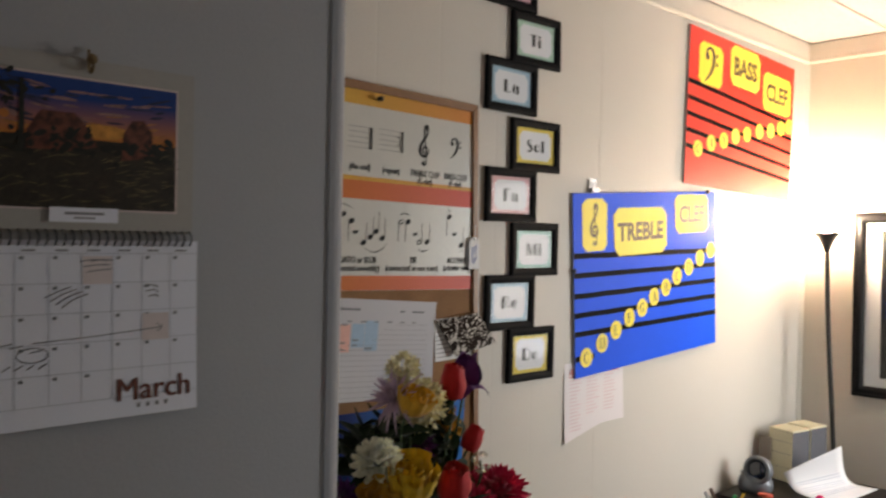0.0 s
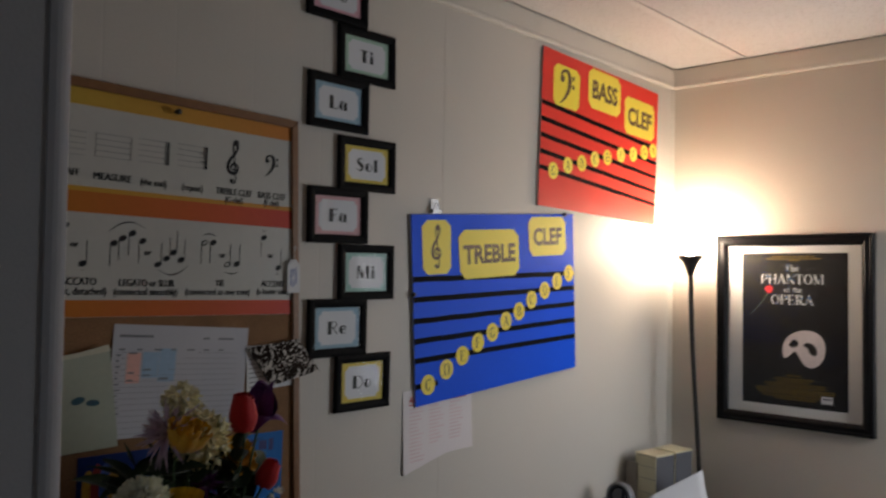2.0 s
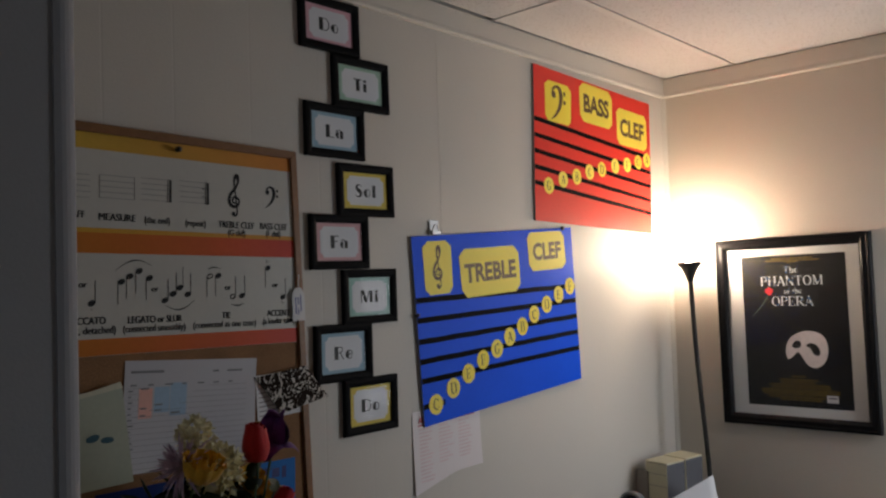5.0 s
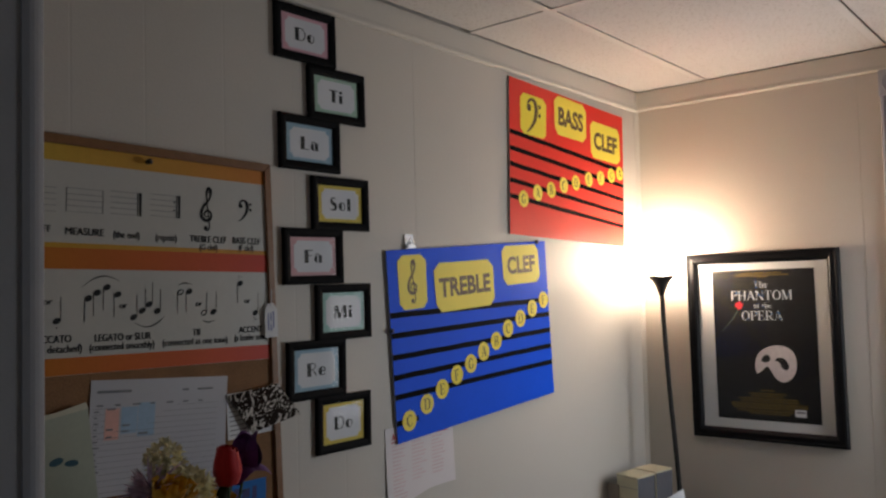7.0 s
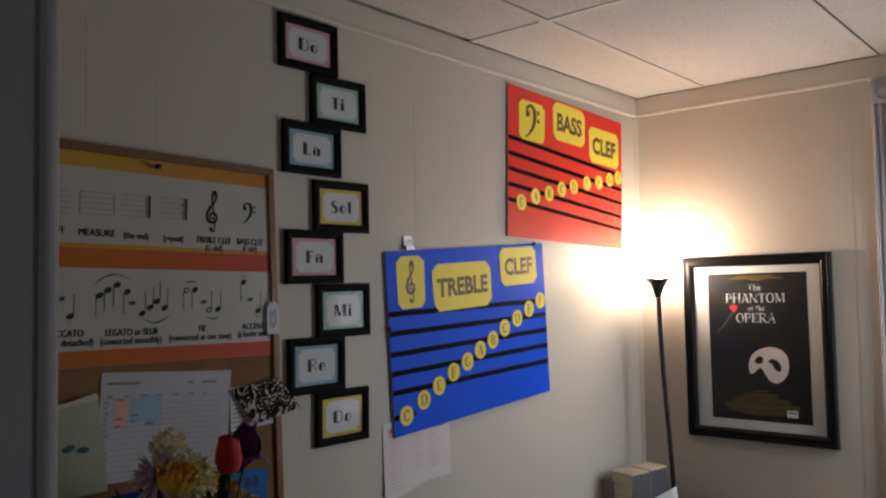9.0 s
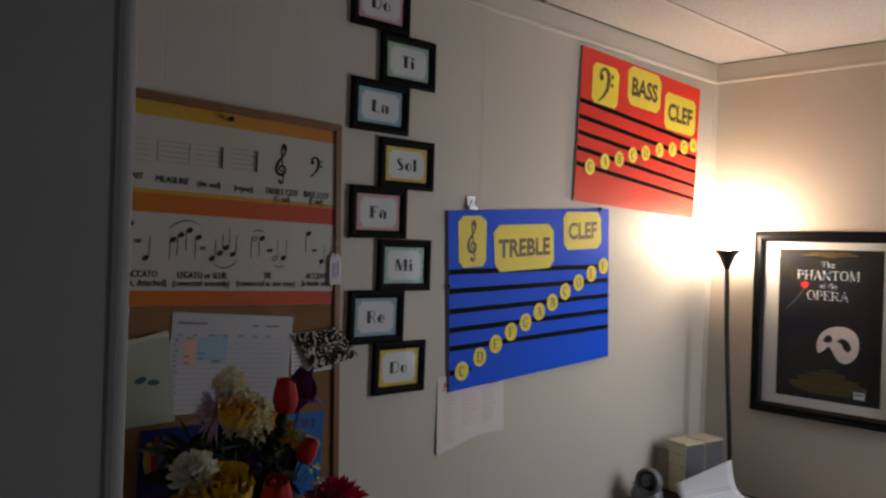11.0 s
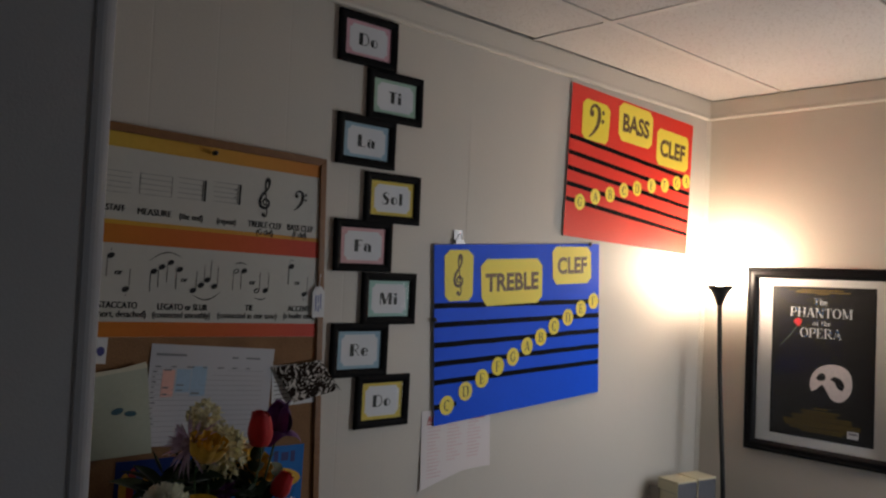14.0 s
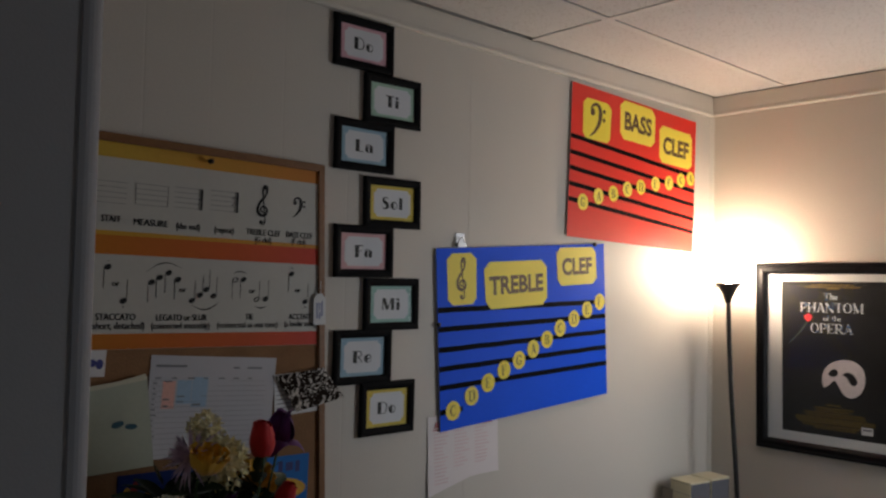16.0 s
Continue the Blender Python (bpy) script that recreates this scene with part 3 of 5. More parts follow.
def crown(name, m, length):
    """A flat crown board with a rounded lower bead."""
    bm = bmesh.new()
    prof = [(0.0, 2.437), (0.0, 2.362), (0.008, 2.362), (0.011, 2.365), (0.0122, 2.370), (0.0115, 2.376), (0.0108, 2.380), (0.0108, 2.437)]
    rows = [[bm.verts.new((x, z, w)) for w, z in prof] for x in (0.0, length)]
    for i in range(len(prof)):
        j = (i + 1) % len(prof)
        bm.faces.new((rows[0][i], rows[0][j], rows[1][j], rows[1][i]))
    bm.faces.new(rows[0][::-1])
    bm.faces.new(rows[1])
    ob = tagged(part(name, bm, TRIM), "painted flat crown moulding under the ceiling", "crown moulding", kind="structure")
    ob.matrix_world = m
    return ob


crown("trim_left", on_left(-2.525, 0), 2.513)
crown("trim_far", on_far(0.0, 0), ROOM_X)
bm = bmesh.new()
plate([(0.0005, -0.0005), (0.0005, -0.016), (0.003, -0.016), (0.007, -0.009), (0.012, -0.003), (0.012, -0.0005)], 0.0, 2.361, bm)
tagged(part("corner_moulding", bm, TRIM), "thin painted inside corner moulding", "corner moulding", kind="structure")

# fluted casing with a rosette block, round the window of the far wall
casing = thing("window_casing", on_far(0.892, 0.0, 0.0), "white fluted window casing with a rosette corner block", "window casing", kind="structure")
bm = bmesh.new()
prof = [(0.0, 0.0), (0.0, 0.014), (0.004, 0.018)]
for i in range(4):
    c = 0.016 + 0.0193 * i
    prof += [(c - 0.0062, 0.018), (c - 0.003, 0.0125), (c + 0.003, 0.0125), (c + 0.0062, 0.018)]
prof += [(0.086, 0.018), (0.090, 0.014), (0.090, 0.0)]
rows = [[bm.verts.new((u, z, w)) for u, w in prof] for z in (0.0, 2.274)]
for i in range(len(prof) - 1):
    bm.faces.new((rows[0][i], rows[0][i + 1], rows[1][i + 1], rows[1][i]))
bm.faces.new(rows[1])
part("fluted_board", bm, CASING, casing)
rosette = part("rosette_block", cuboid(-0.003, 0.093, 2.275, 2.361, 0.0, 0.024, bevel=0.003), CASING, casing)
bm = bmesh.new()
lathe(bm, [(0.040, 0.0), (0.040, 0.005), (0.036, 0.008), (0.032, 0.005), (0.026, 0.003), (0.020, 0.004), (0.015, 0.009), (0.006, 0.012), (0.001, 0.0125)], 28, Matrix.Translation((0.045, 2.318, 0.024)))
part("rosette_disc", bm, CASING, rosette, smooth=True)

window = thing("window_1", on_far(WX0, WZ0, -0.06), "window with clear panes and pale frame", "window", kind="structure")
bm = bmesh.new()
w, h = WX1 - WX0, WZ1 - WZ0
for a in ((0, w, 0, 0.04), (0, w, h - 0.04, h), (0, 0.04, 0.04, h - 0.04), (w - 0.04, w, 0.04, h - 0.04)):
    box(bm, *a, -0.02, 0.02, bevel=0.003)
part("window_frame", bm, CASING, window)
pane = part("pane", glazing(0.04, w - 0.04, 0.04, h - 0.04, 0.0), WINDOW_GLASS, window)
pane.visible_shadow = False
window2 = thing("window_2", Matrix.Translation((1.30, BACK_Y - 0.06, 0.95)), "window with clear panes and pale frame", "window", kind="structure")
bm = bmesh.new()
for a in ((0, 1.0, 0, 0.04), (0, 1.0, 1.16, 1.2), (0, 0.04, 0.04, 1.16), (0.96, 1.0, 0.04, 1.16), (0.04, 0.96, 0.58, 0.62)):
    box(bm, a[0], a[1], -0.02, 0.02, a[2], a[3], bevel=0.003)
part("window_frame", bm, CASING, window2)
tagged(part("ground", cuboid(-60, 60, -60, 60, -0.9, -0.6), mat("ground_grass", (0.07, 0.09, 0.04), 0.95, 0.3, 0.5, 6, 0.4)), "grass ground outside", "ground", kind="structure")

# ---- poster boards ----


def clef_board(name, m, board, label, clef, plaques, lines, discs, ledger):
    ob = thing(name, m @ Matrix.Diagonal((1, 1, 0.62, 1)), label, "poster board")
    W, H = 0.762, 0.508
    core = part("foam_core", cuboid(0, W, -H, 0, 0.001, 0.0085), FOAM, ob)
    face = part("coloured_face", cuboid(-0.0005, W + 0.0005, -H - 0.0005, 0.0005, 0.0087, 0.0102, bevel=0.0004), board, ob)
    for a, b in lines:
        bm = bmesh.new()
        n = 10
        jag = [0.0006 * math.sin(3.1 * i + 40 * a) for i in range(n + 1)]
        top = [(W * i / n, a + (b - a) * i / n + 0.0075 + jag[i]) for i in range(n + 1)]
        low = [(W * i / n, a + (b - a) * i / n - 0.0075 + jag[n - i]) for i in range(n + 1)]
        plate(low + top[::-1], 0.0103, 0.0108, bm)
        part("staff_line", bm, TAPE, ob, "black tape staff line")
    if ledger:
        part("staff_line", plate(rect(*ledger), 0.0103, 0.0108), TAPE, ob, "black tape ledger line")
    for k, (x0, x1, y0, y1, word, size, wide) in enumerate(plaques):
        c = 0.018 + 0.004 * (k % 2)
        pts = clipped(x0, x1, y0, y1, c)
        pts = [(x + 0.002 * math.sin(9 * i + k), y + 0.002 * math.cos(7 * i + k)) for i, (x, y) in enumerate(pts)]
        pl = part("plaque", plate(pts, 0.0111, 0.0116), YELLOW, ob, "yellow card plaque with cut corners")
        bm = bmesh.new()
        cx, cy = (x0 + x1) / 2, (y0 + y1) / 2
        if word:
            lettering(bm, word, cx, cy, 0.0118, size, wide, bold=0.036)
        elif clef == "treble":
            treble_clef(bm, cx, cy, 0.118, 0.0118)
        else:
            bass_clef(bm, cx - 0.006, cy, 0.118, 0.0118)
        part("lettering" if word else "clef_sign", bm, BROWN_INK, pl)
    for u, v, letter in discs:
        bm = plate(ellipse(u, v, 0.0275, 0.0275, 24), 0.0120, 0.0125)
        d = part("note_disc", bm, YELLOW, ob, "round yellow note disc")
        part("letter", drawn_lettering(bmesh.new(), SERIF, letter, u, v, 0.0127, 0.0300, 0.86), BROWN_INK, d)
    return ob


T_UV = zip((0.048, 0.122, 0.190, 0.258, 0.325, 0.390, 0.456, 0.521, 0.592, 0.662, 0.730), (-0.456, -0.425, -0.396, -0.367, -0.345, -0.318, -0.295, -0.265, -0.241, -0.216, -0.194), "CDEFGABCDEF")
clef_board("treble_clef_board", on_left(-1.478, 1.776, 0.002, 3.4), BLUE, "blue poster board with yellow note discs on a panelled wall", "treble",
           [(0.039, 0.152, -0.164, -0.013, "", 0, 1), (0.186, 0.462, -0.184, -0.043, "TREBLE", 0.051, 1.0), (0.513, 0.716, -0.130, -0.009, "CLEF", 0.051, 0.98)],
           [(-0.171, -0.196), (-0.225, -0.244), (-0.282, -0.297), (-0.335, -0.350), (-0.387, -0.404)], list(T_UV), (0.0, 0.086, -0.463, -0.449))
B_UV = zip((0.074, 0.157, 0.240, 0.321, 0.402, 0.494, 0.582, 0.664, 0.731), (-0.389, -0.361, -0.342, -0.317, -0.299, -0.276, -0.261, -0.241, -0.225), "GABCDEFGA")
clef_board("bass_clef_board", on_left(-0.896, 2.347, 0.002, -2.0), RED, "red poster board with yellow note discs above the floor lamp", "bass",
           [(0.060, 0.212, -0.176, -0.036, "", 0, 1), (0.266, 0.480, -0.145, -0.006, "BASS", 0.060, 0.92), (0.512, 0.735, -0.190, -0.055, "CLEF", 0.060, 0.95)],
           [(-0.177, -0.214), (-0.230, -0.271), (-0.282, -0.325), (-0.334, -0.380), (-0.385, -0.430)], list(B_UV), None)

clip = thing("hanging_clip", on_left(-1.385, 1.783, 0.003), "shiny steel hanging clip above the blue board", "clip")
bm = bmesh.new()
box(bm, -0.016, 0.018, 0.0, 0.040, 0.0, 0.0012, bevel=0.0004)
box(bm, -0.016, 0.018, 0.001, 0.012, 0.0012, 0.012, bevel=0.001)
part("plate", bm, METAL, clip)
bm = bmesh.new()
tube(bm, [(-0.012, 0.012, 0.006), (0.0, 0.030, 0.010), (0.014, 0.014, 0.006)], [0.0016], 6)
part("wire_loop", bm, METAL, clip)
pin = thing("push_pin", on_left(-0.775, 1.817, 0.0), "small black push pin at the blue board's top edge", "push pin")
part("pin_head", lathe(bmesh.new(), [(0.0015, 0), (0.002, 0.008), (0.006, 0.011), (0.007, 0.017), (0.001, 0.019)], 12), BLACK_METAL, pin, smooth=True)
tack = thing("push_pin", on_left(-1.466, 1.566, 0.0), "small dark push pin at the blue board's side", "push pin")
part("pin_head", lathe(bmesh.new(), [(0.0015, 0), (0.002, 0.006), (0.006, 0.009), (0.006, 0.014), (0.001, 0.016)], 12), BLACK_METAL, tack, smooth=True)

# ---- solfege frames ----


def bar_frame(bm, W, H, b, prof):
    """A mitred picture frame; prof is rows of inset (0 to b) and height."""
    loops = [[bm.verts.new((x, y, z)) for x, y in ((i, -i), (W - i, -i), (W - i, -H + i), (i, -H + i))] for i, z in prof]
    for p, q in zip(loops, loops[1:]):
        for k in range(4):
            bm.faces.new((p[k], p[(k + 1) % 4], q[(k + 1) % 4], q[k])[::-1])
    return bm


def solfege_frame(word, y, z, colour, turn, W, H):
    b = 0.0205
    ob = thing("picture_frame", on_left(y + 0.0165, z + 0.0005, 0.001, turn), f"small black picture frame, {colour} card reading {word}", "picture frame", "solfege frames on the wall")
    part("frame", bar_frame(bmesh.new(), W, H, b, [(0.0, 0.0), (0.0, 0.009), (0.002, 0.011), (0.008, 0.012), (0.015, 0.0105), (0.018, 0.009), (0.0205, 0.0075), (0.0205, 0.003)]), BLACK_MATT, ob)
    card = part("card", cuboid(b - 0.002, W - b + 0.002, -H + b - 0.002, -b + 0.002, 0.002, 0.0035), CARD_COLOURS[colour], ob, f"{colour} bordered card")
    x0, x1, y0, y1 = b + 0.012, W - b - 0.012, -H + b + 0.0085, -b - 0.0085
    c = 0.010
    pts = []
    for cx, cy, a0 in ((x1, y1, 270), (x0, y1, 0), (x0, y0, 90), (x1, y0, 180)):
        arc = [(cx + c * math.cos(radians(a0 - k * 15)), cy + c * math.sin(radians(a0 - k * 15))) for k in range(7)]
        pts += arc
    pts = pts[::-1]
    part("white_field", plate(pts, 0.0036, 0.0040), PAPER, card)
    part("lettering", drawn_lettering(bmesh.new(), DECO, word, W / 2 + 0.001, -H / 2, 0.0042, 0.0310, 1.16, 0.05), INK, card)
    g = part("glass", glazing(b - 0.001, W - b + 0.001, -H + b - 0.001, -b + 0.001, 0.0062), GLASS, ob)
    g.visible_shadow = False
    return ob


for row in (("Do", -1.848, 2.354, "rose", 0.6, 0.188, 0.131), ("Ti", -1.751, 2.221, "green", 0.8, 0.188, 0.131), ("La", -1.838, 2.0935, "blue", 0.0, 0.187, 0.130), ("Sol", -1.744, 1.953, "yellow", 0.6, 0.188, 0.131),
            ("Fa", -1.832, 1.8245, "pink", 0.5, 0.185, 0.133), ("Mi", -1.736, 1.691, "teal", 0.2, 0.181, 0.136), ("Re", -1.825, 1.5595, "blue", -0.3, 0.181, 0.138), ("Do", -1.740, 1.423, "yellow", -0.5, 0.178, 0.137)):
    solfege_frame(*row)

# ---- framed poster on the far wall ----
fp = thing("framed_poster", on_far(0.197, 1.7735, 0.001, 0.6), "black poster in a wide cream mat and glossy black frame", "framed poster")
W, H, b = 0.545, 0.688, 0.040
part("frame", bar_frame(bmesh.new(), W, H, b, [(0.0, 0.0), (0.0, 0.018), (0.003, 0.022), (0.010, 0.0235), (0.015, 0.021), (0.017, 0.0225), (0.028, 0.024), (0.034, 0.020), (0.038, 0.014), (0.040, 0.012), (0.040, 0.003)]), BLACK_FRAME, fp)
part("backing", cuboid(b - 0.003, W - b + 0.003, -H + b - 0.003, -b + 0.003, 0.002, 0.004), MATBOARD, fp, "cream mat board")
px, py, PW, PH = 0.095, -0.067, 0.364, 0.547
sheet = part("poster_sheet", plate(rect(px, px + PW, py - PH, py), 0.0041, 0.0046), POSTER_BLACK, fp, "black printed poster sheet")


def on_sheet(u, v):
    return px + PW * u, py - PH * v


bm = bmesh.new()
for word, u, v, size, wide in (("The", 0.49, 0.098, 0.024, 0.95), ("PHANTOM", 0.49, 0.170, 0.034, 0.93), ("of the", 0.50, 0.238, 0.020, 0.95), ("OPERA", 0.49, 0.305, 0.034, 0.93)):
    drawn_lettering(bm, SERIF, word, *on_sheet(u, v), 0.0048, size, wide, 0.06)
part("title_lettering", bm, SILVER_PRINT, sheet)
bm = bmesh.new()
mask = [(0.415, 0.690), (0.395, 0.64), (0.42, 0.575), (0.48, 0.530), (0.58, 0.503), (0.68, 0.505), (0.76, 0.535), (0.795, 0.59), (0.79, 0.66), (0.745, 0.715), (0.67, 0.742), (0.60, 0.722), (0.555, 0.675), (0.515, 0.640), (0.465, 0.670), (0.415, 0.690)]
flat(bm, [on_sheet(u, v) for u, v in smooth_line(mask, 4)[:-1]], 0.0048)
part("pale_shape", bm, MASK_PRINT, sheet)
bm = bmesh.new()
flat(bm, [on_sheet(u, v) for u, v in smooth_line([(0.455, 0.600), (0.50, 0.565), (0.545, 0.575), (0.54, 0.605), (0.49, 0.615), (0.455, 0.600)], 4)[:-1]], 0.0050)
flat(bm, [on_sheet(u, v) for u, v in smooth_line([(0.590, 0.600), (0.63, 0.580), (0.69, 0.592), (0.725, 0.632), (0.705, 0.662), (0.66, 0.650), (0.635, 0.615), (0.590, 0.600)], 4)[:-1]], 0.0050)
part("dark_shapes", bm, POSTER_BLACK, sheet)
bm = bmesh.new()
cx, cy = on_sheet(0.265, 0.238)
for k, (dx, dy, r) in enumerate(((0.0, 0.0, 0.013), (0.007, 0.002, 0.009), (-0.007, 0.001, 0.009), (0.001, -0.007, 0.009), (0.000, 0.008, 0.008))):
    flat(bm, ellipse(cx + dx, cy + dy, r, r * 0.85, 14, k), 0.0049 + 0.00005 * k)
part("red_spot", bm, ROSE_PRINT, sheet)
part("stem_line", ribbon(bmesh.new(), [on_sheet(0.25, 0.27), on_sheet(0.19, 0.33), on_sheet(0.08, 0.41)], [0.004, 0.0025], 0.0048), STEM_PRINT, sheet)
random.seed(4)
rows = []
for v, half in ((0.022, 0.20), (0.036, 0.26), (0.046, 0.05), (0.80, 0.06), (0.822, 0.18), (0.838, 0.16), (0.856, 0.28), (0.872, 0.26), (0.890, 0.36), (0.904, 0.36), (0.918, 0.34), (0.936, 0.30), (0.952, 0.18)):
    u = 0.5 - half
    while u < 0.5 + half:
        n = random.uniform(0.02, 0.07)
        x0, y0 = on_sheet(u, v)
        rows.append((x0, x0 + n * PW * 0.85, y0 - 0.0024, y0 + 0.0022))
        u += n
tagged(part("small_print", bars(rows, 0.0048), GOLD_PRINT, sheet), kind="stuff")
x0, y0 = on_sheet(0.76, 0.962)
lab = part("white_label", bars([(x0, x0 + 0.038, y0, y0 + 0.026)], 0.0050), PAPER, sheet)
part("label_print", bars([(x0 + 0.005, x0 + 0.033, y0 + 0.014, y0 + 0.020)], 0.0052), GREY_INK, lab)
g = part("glass", glazing(b - 0.001, W - b + 0.001, -H + b - 0.001, -b + 0.001, 0.0095), POSTER_GLASS, fp)
g.visible_shadow = False

# ---- floor lamp ----
lamp_ob = thing("floor_lamp", Matrix(), "slim black floor lamp with funnel head and lit bulb", "floor lamp")
part("base", lathe(bmesh.new(), [(0.115, 0.0), (0.115, 0.012), (0.105, 0.022), (0.04, 0.032), (0.016, 0.05)], 32, Matrix.Translation((0.235, -0.135, 0.0))), BLACK_METAL, lamp_ob, smooth=True)
part("pole", tube(bmesh.new(), [(0.235, -0.135, 0.03), (0.215, -0.132, 0.45), (0.186, -0.130, 0.95), (0.158, -0.130, 1.35), (0.146, -0.130, 1.635)], [0.0088], 14), BLACK_METAL, lamp_ob, smooth=True)
part("funnel", lathe(bmesh.new(), [(0.0095, 1.622), (0.013, 1.633), (0.0185, 1.648), (0.026, 1.665), (0.0355, 1.681), (0.0445, 1.689), (0.0455, 1.697), (0.042, 1.697), (0.030, 1.684), (0.012, 1.672)], 32, Matrix.Translation((0.145, -0.130, 0.0))), BLACK_METAL, lamp_ob, smooth=True)
part("switch_rod", tube(bmesh.new(), [(0.115, -0.130, 1.685), (0.085, -0.130, 1.680), (0.068, -0.130, 1.676)], [0.0022, 0.0022, 0.003], 8), BLACK_METAL, lamp_ob)
bm = bmesh.new()
lathe(bm, [(0.013, 1.672), (0.013, 1.700), (0.016, 1.715), (0.026, 1.738), (0.030, 1.757), (0.028, 1.772), (0.020, 1.784), (0.008, 1.789), (0.001, 1.790)], 12, Matrix.Translation((0.145, -0.130, 0.0)))
part("bulb", bm, glow_mat("warm_bulb", (1.0, 0.785, 0.59), BULB_POWER), lamp_ob, "lit bare bulb", smooth=True)

# ---- cork board and what is pinned to it ----
CB_M = on_left(-1.854, 1.966, 0.001, -1.2)
cork = thing("cork_board", CB_M, "oak-framed cork notice board on the panelled wall", "cork board")
CW, CH, RACK = 0.61, 0.914, 0.052


def rack(points):
    """The old frame leans: its uprights stand a little off square."""
    return [(x - RACK * y, y) for x, y in points]


part("cork_panel", plate(rack(rect(-CW + 0.014, -0.014, -CH + 0.014, -0.014)), 0.001, 0.008), CORK, cork)
for pts in ([(-CW, 0), (-CW + 0.018, -0.018), (-0.018, -0.018), (0, 0)], [(0, 0), (-0.018, -0.018), (-0.018, -CH + 0.018), (0, -CH)],
            [(0, -CH), (-0.018, -CH + 0.018), (-CW + 0.018, -CH + 0.018), (-CW, -CH)], [(-CW, -CH), (-CW + 0.018, -CH + 0.018), (-CW + 0.018, -0.018), (-CW, 0)]):
    bm = plate(rack(pts)[::-1], 0.0005, 0.015)
    bmesh.ops.bevel(bm, geom=list(bm.edges), offset=0.0015, segments=2, affect="EDGES")
    part("frame_rail", bm, OAK, cork, "varnished oak rail")

# laminated music-symbol poster
MP_M = on_left(-1.853, 1.958, 0.0095, -1.1)
MP_INV = MP_M.inverted()
mp = thing("music_symbols_poster", MP_M, "laminated music symbols poster with orange bands on a cork board", "poster")
PL = 0.60
part("sheet", cuboid(-PL, 0.0, -0.430, 0.0, 0.0, 0.0006), LAMINATE, mp, "cream laminated sheet")
TOPBAND = gradient_mat("yellow_orange_band", (0.62, 0.42, 0.07), (0.62, 0.22, 0.05), 0, -0.55, 0.0)
MIDBAND = gradient_mat("orange_red_band", (0.55, 0.20, 0.03), (0.62, 0.06, 0.04), 0, -0.55, 0.0)
YELLOW_EDGE = gradient_mat("thin_yellow_band", (0.62, 0.36, 0.05), (0.60, 0.27, 0.05), 0, -0.55, 0.0)
part("top_band", plate(rect(-PL, -0.0005, -0.040, -0.0005), 0.0006, 0.0009), TOPBAND, mp, "yellow to orange printed band")
part("middle_band", plate(rect(-PL, -0.0005, -0.237, -0.198), 0.0006, 0.0009), MIDBAND, mp, "orange to red printed band")
part("middle_band_edge", plate(rect(-PL, -0.0005, -0.198, -0.189), 0.0006, 0.0009), YELLOW_EDGE, mp, "thin yellow printed band")
part("bottom_band", plate(rect(-PL, -0.0005, -0.4295, -0.398), 0.0006, 0.0009), MIDBAND, mp, "orange to red printed band")


def mp_at(y, z):
    v = MP_INV @ Vector((0.0095, y + 0.011, z))
    return v.x, v.y


Z = 0.0011
for word, y, z, size, wide in (("STAFF", -2.372, 1.803, 0.0125, 0.72), ("MEASURE", -2.290, 1.799, 0.0130, 0.82), ("(the end)", -2.208, 1.796, 0.0120, 0.70), ("(repeat)", -2.124, 1.793, 0.0120, 0.70), ("TREBLE CLEF", -2.026, 1.792, 0.0135, 0.70), ("(G clef)", -2.026, 1.775, 0.0118, 0.70),
                               ("BASS CLEF", -1.930, 1.791, 0.0135, 0.72), ("(F clef)", -1.931, 1.775, 0.0118, 0.70), ("STACCATO", -2.356, 1.604, 0.0130, 0.72), ("(short, detached)", -2.351, 1.586, 0.0125, 0.72), ("LEGATO or SLUR", -2.216, 1.600, 0.0130, 0.70), ("(connected smoothly)", -2.217, 1.583, 0.0122, 0.69),
                               ("TIE", -2.056, 1.599, 0.0130, 0.72), ("(connected as one tone)", -2.058, 1.581, 0.0122, 0.72), ("ACCENT", -1.922, 1.597, 0.0130, 0.72), ("(a louder tone)", -1.921, 1.580, 0.0122, 0.66), ("or", -2.216, 1.660, 0.0110, 0.9), ("or", -2.051, 1.658, 0.0110, 0.9),
                               ("or", -2.358, 1.672, 0.0110, 0.9), ("or", -1.930, 1.660, 0.0110, 0.9)):
    small = word.startswith("(")
    part("word", bold_lettering(bmesh.new(), word, *mp_at(y, z), Z, size * (1.12 if small else 1.05), wide * 1.10, 0.0006 if small else 0.0008), POSTER_INK, mp)
part("treble_clef_sign", treble_clef(bmesh.new(), *mp_at(-2.028, 1.855), 0.092, Z), POSTER_INK, mp)
part("bass_clef_sign", bass_clef(bmesh.new(), *mp_at(-1.936, 1.857), 0.049, Z), POSTER_INK, mp)
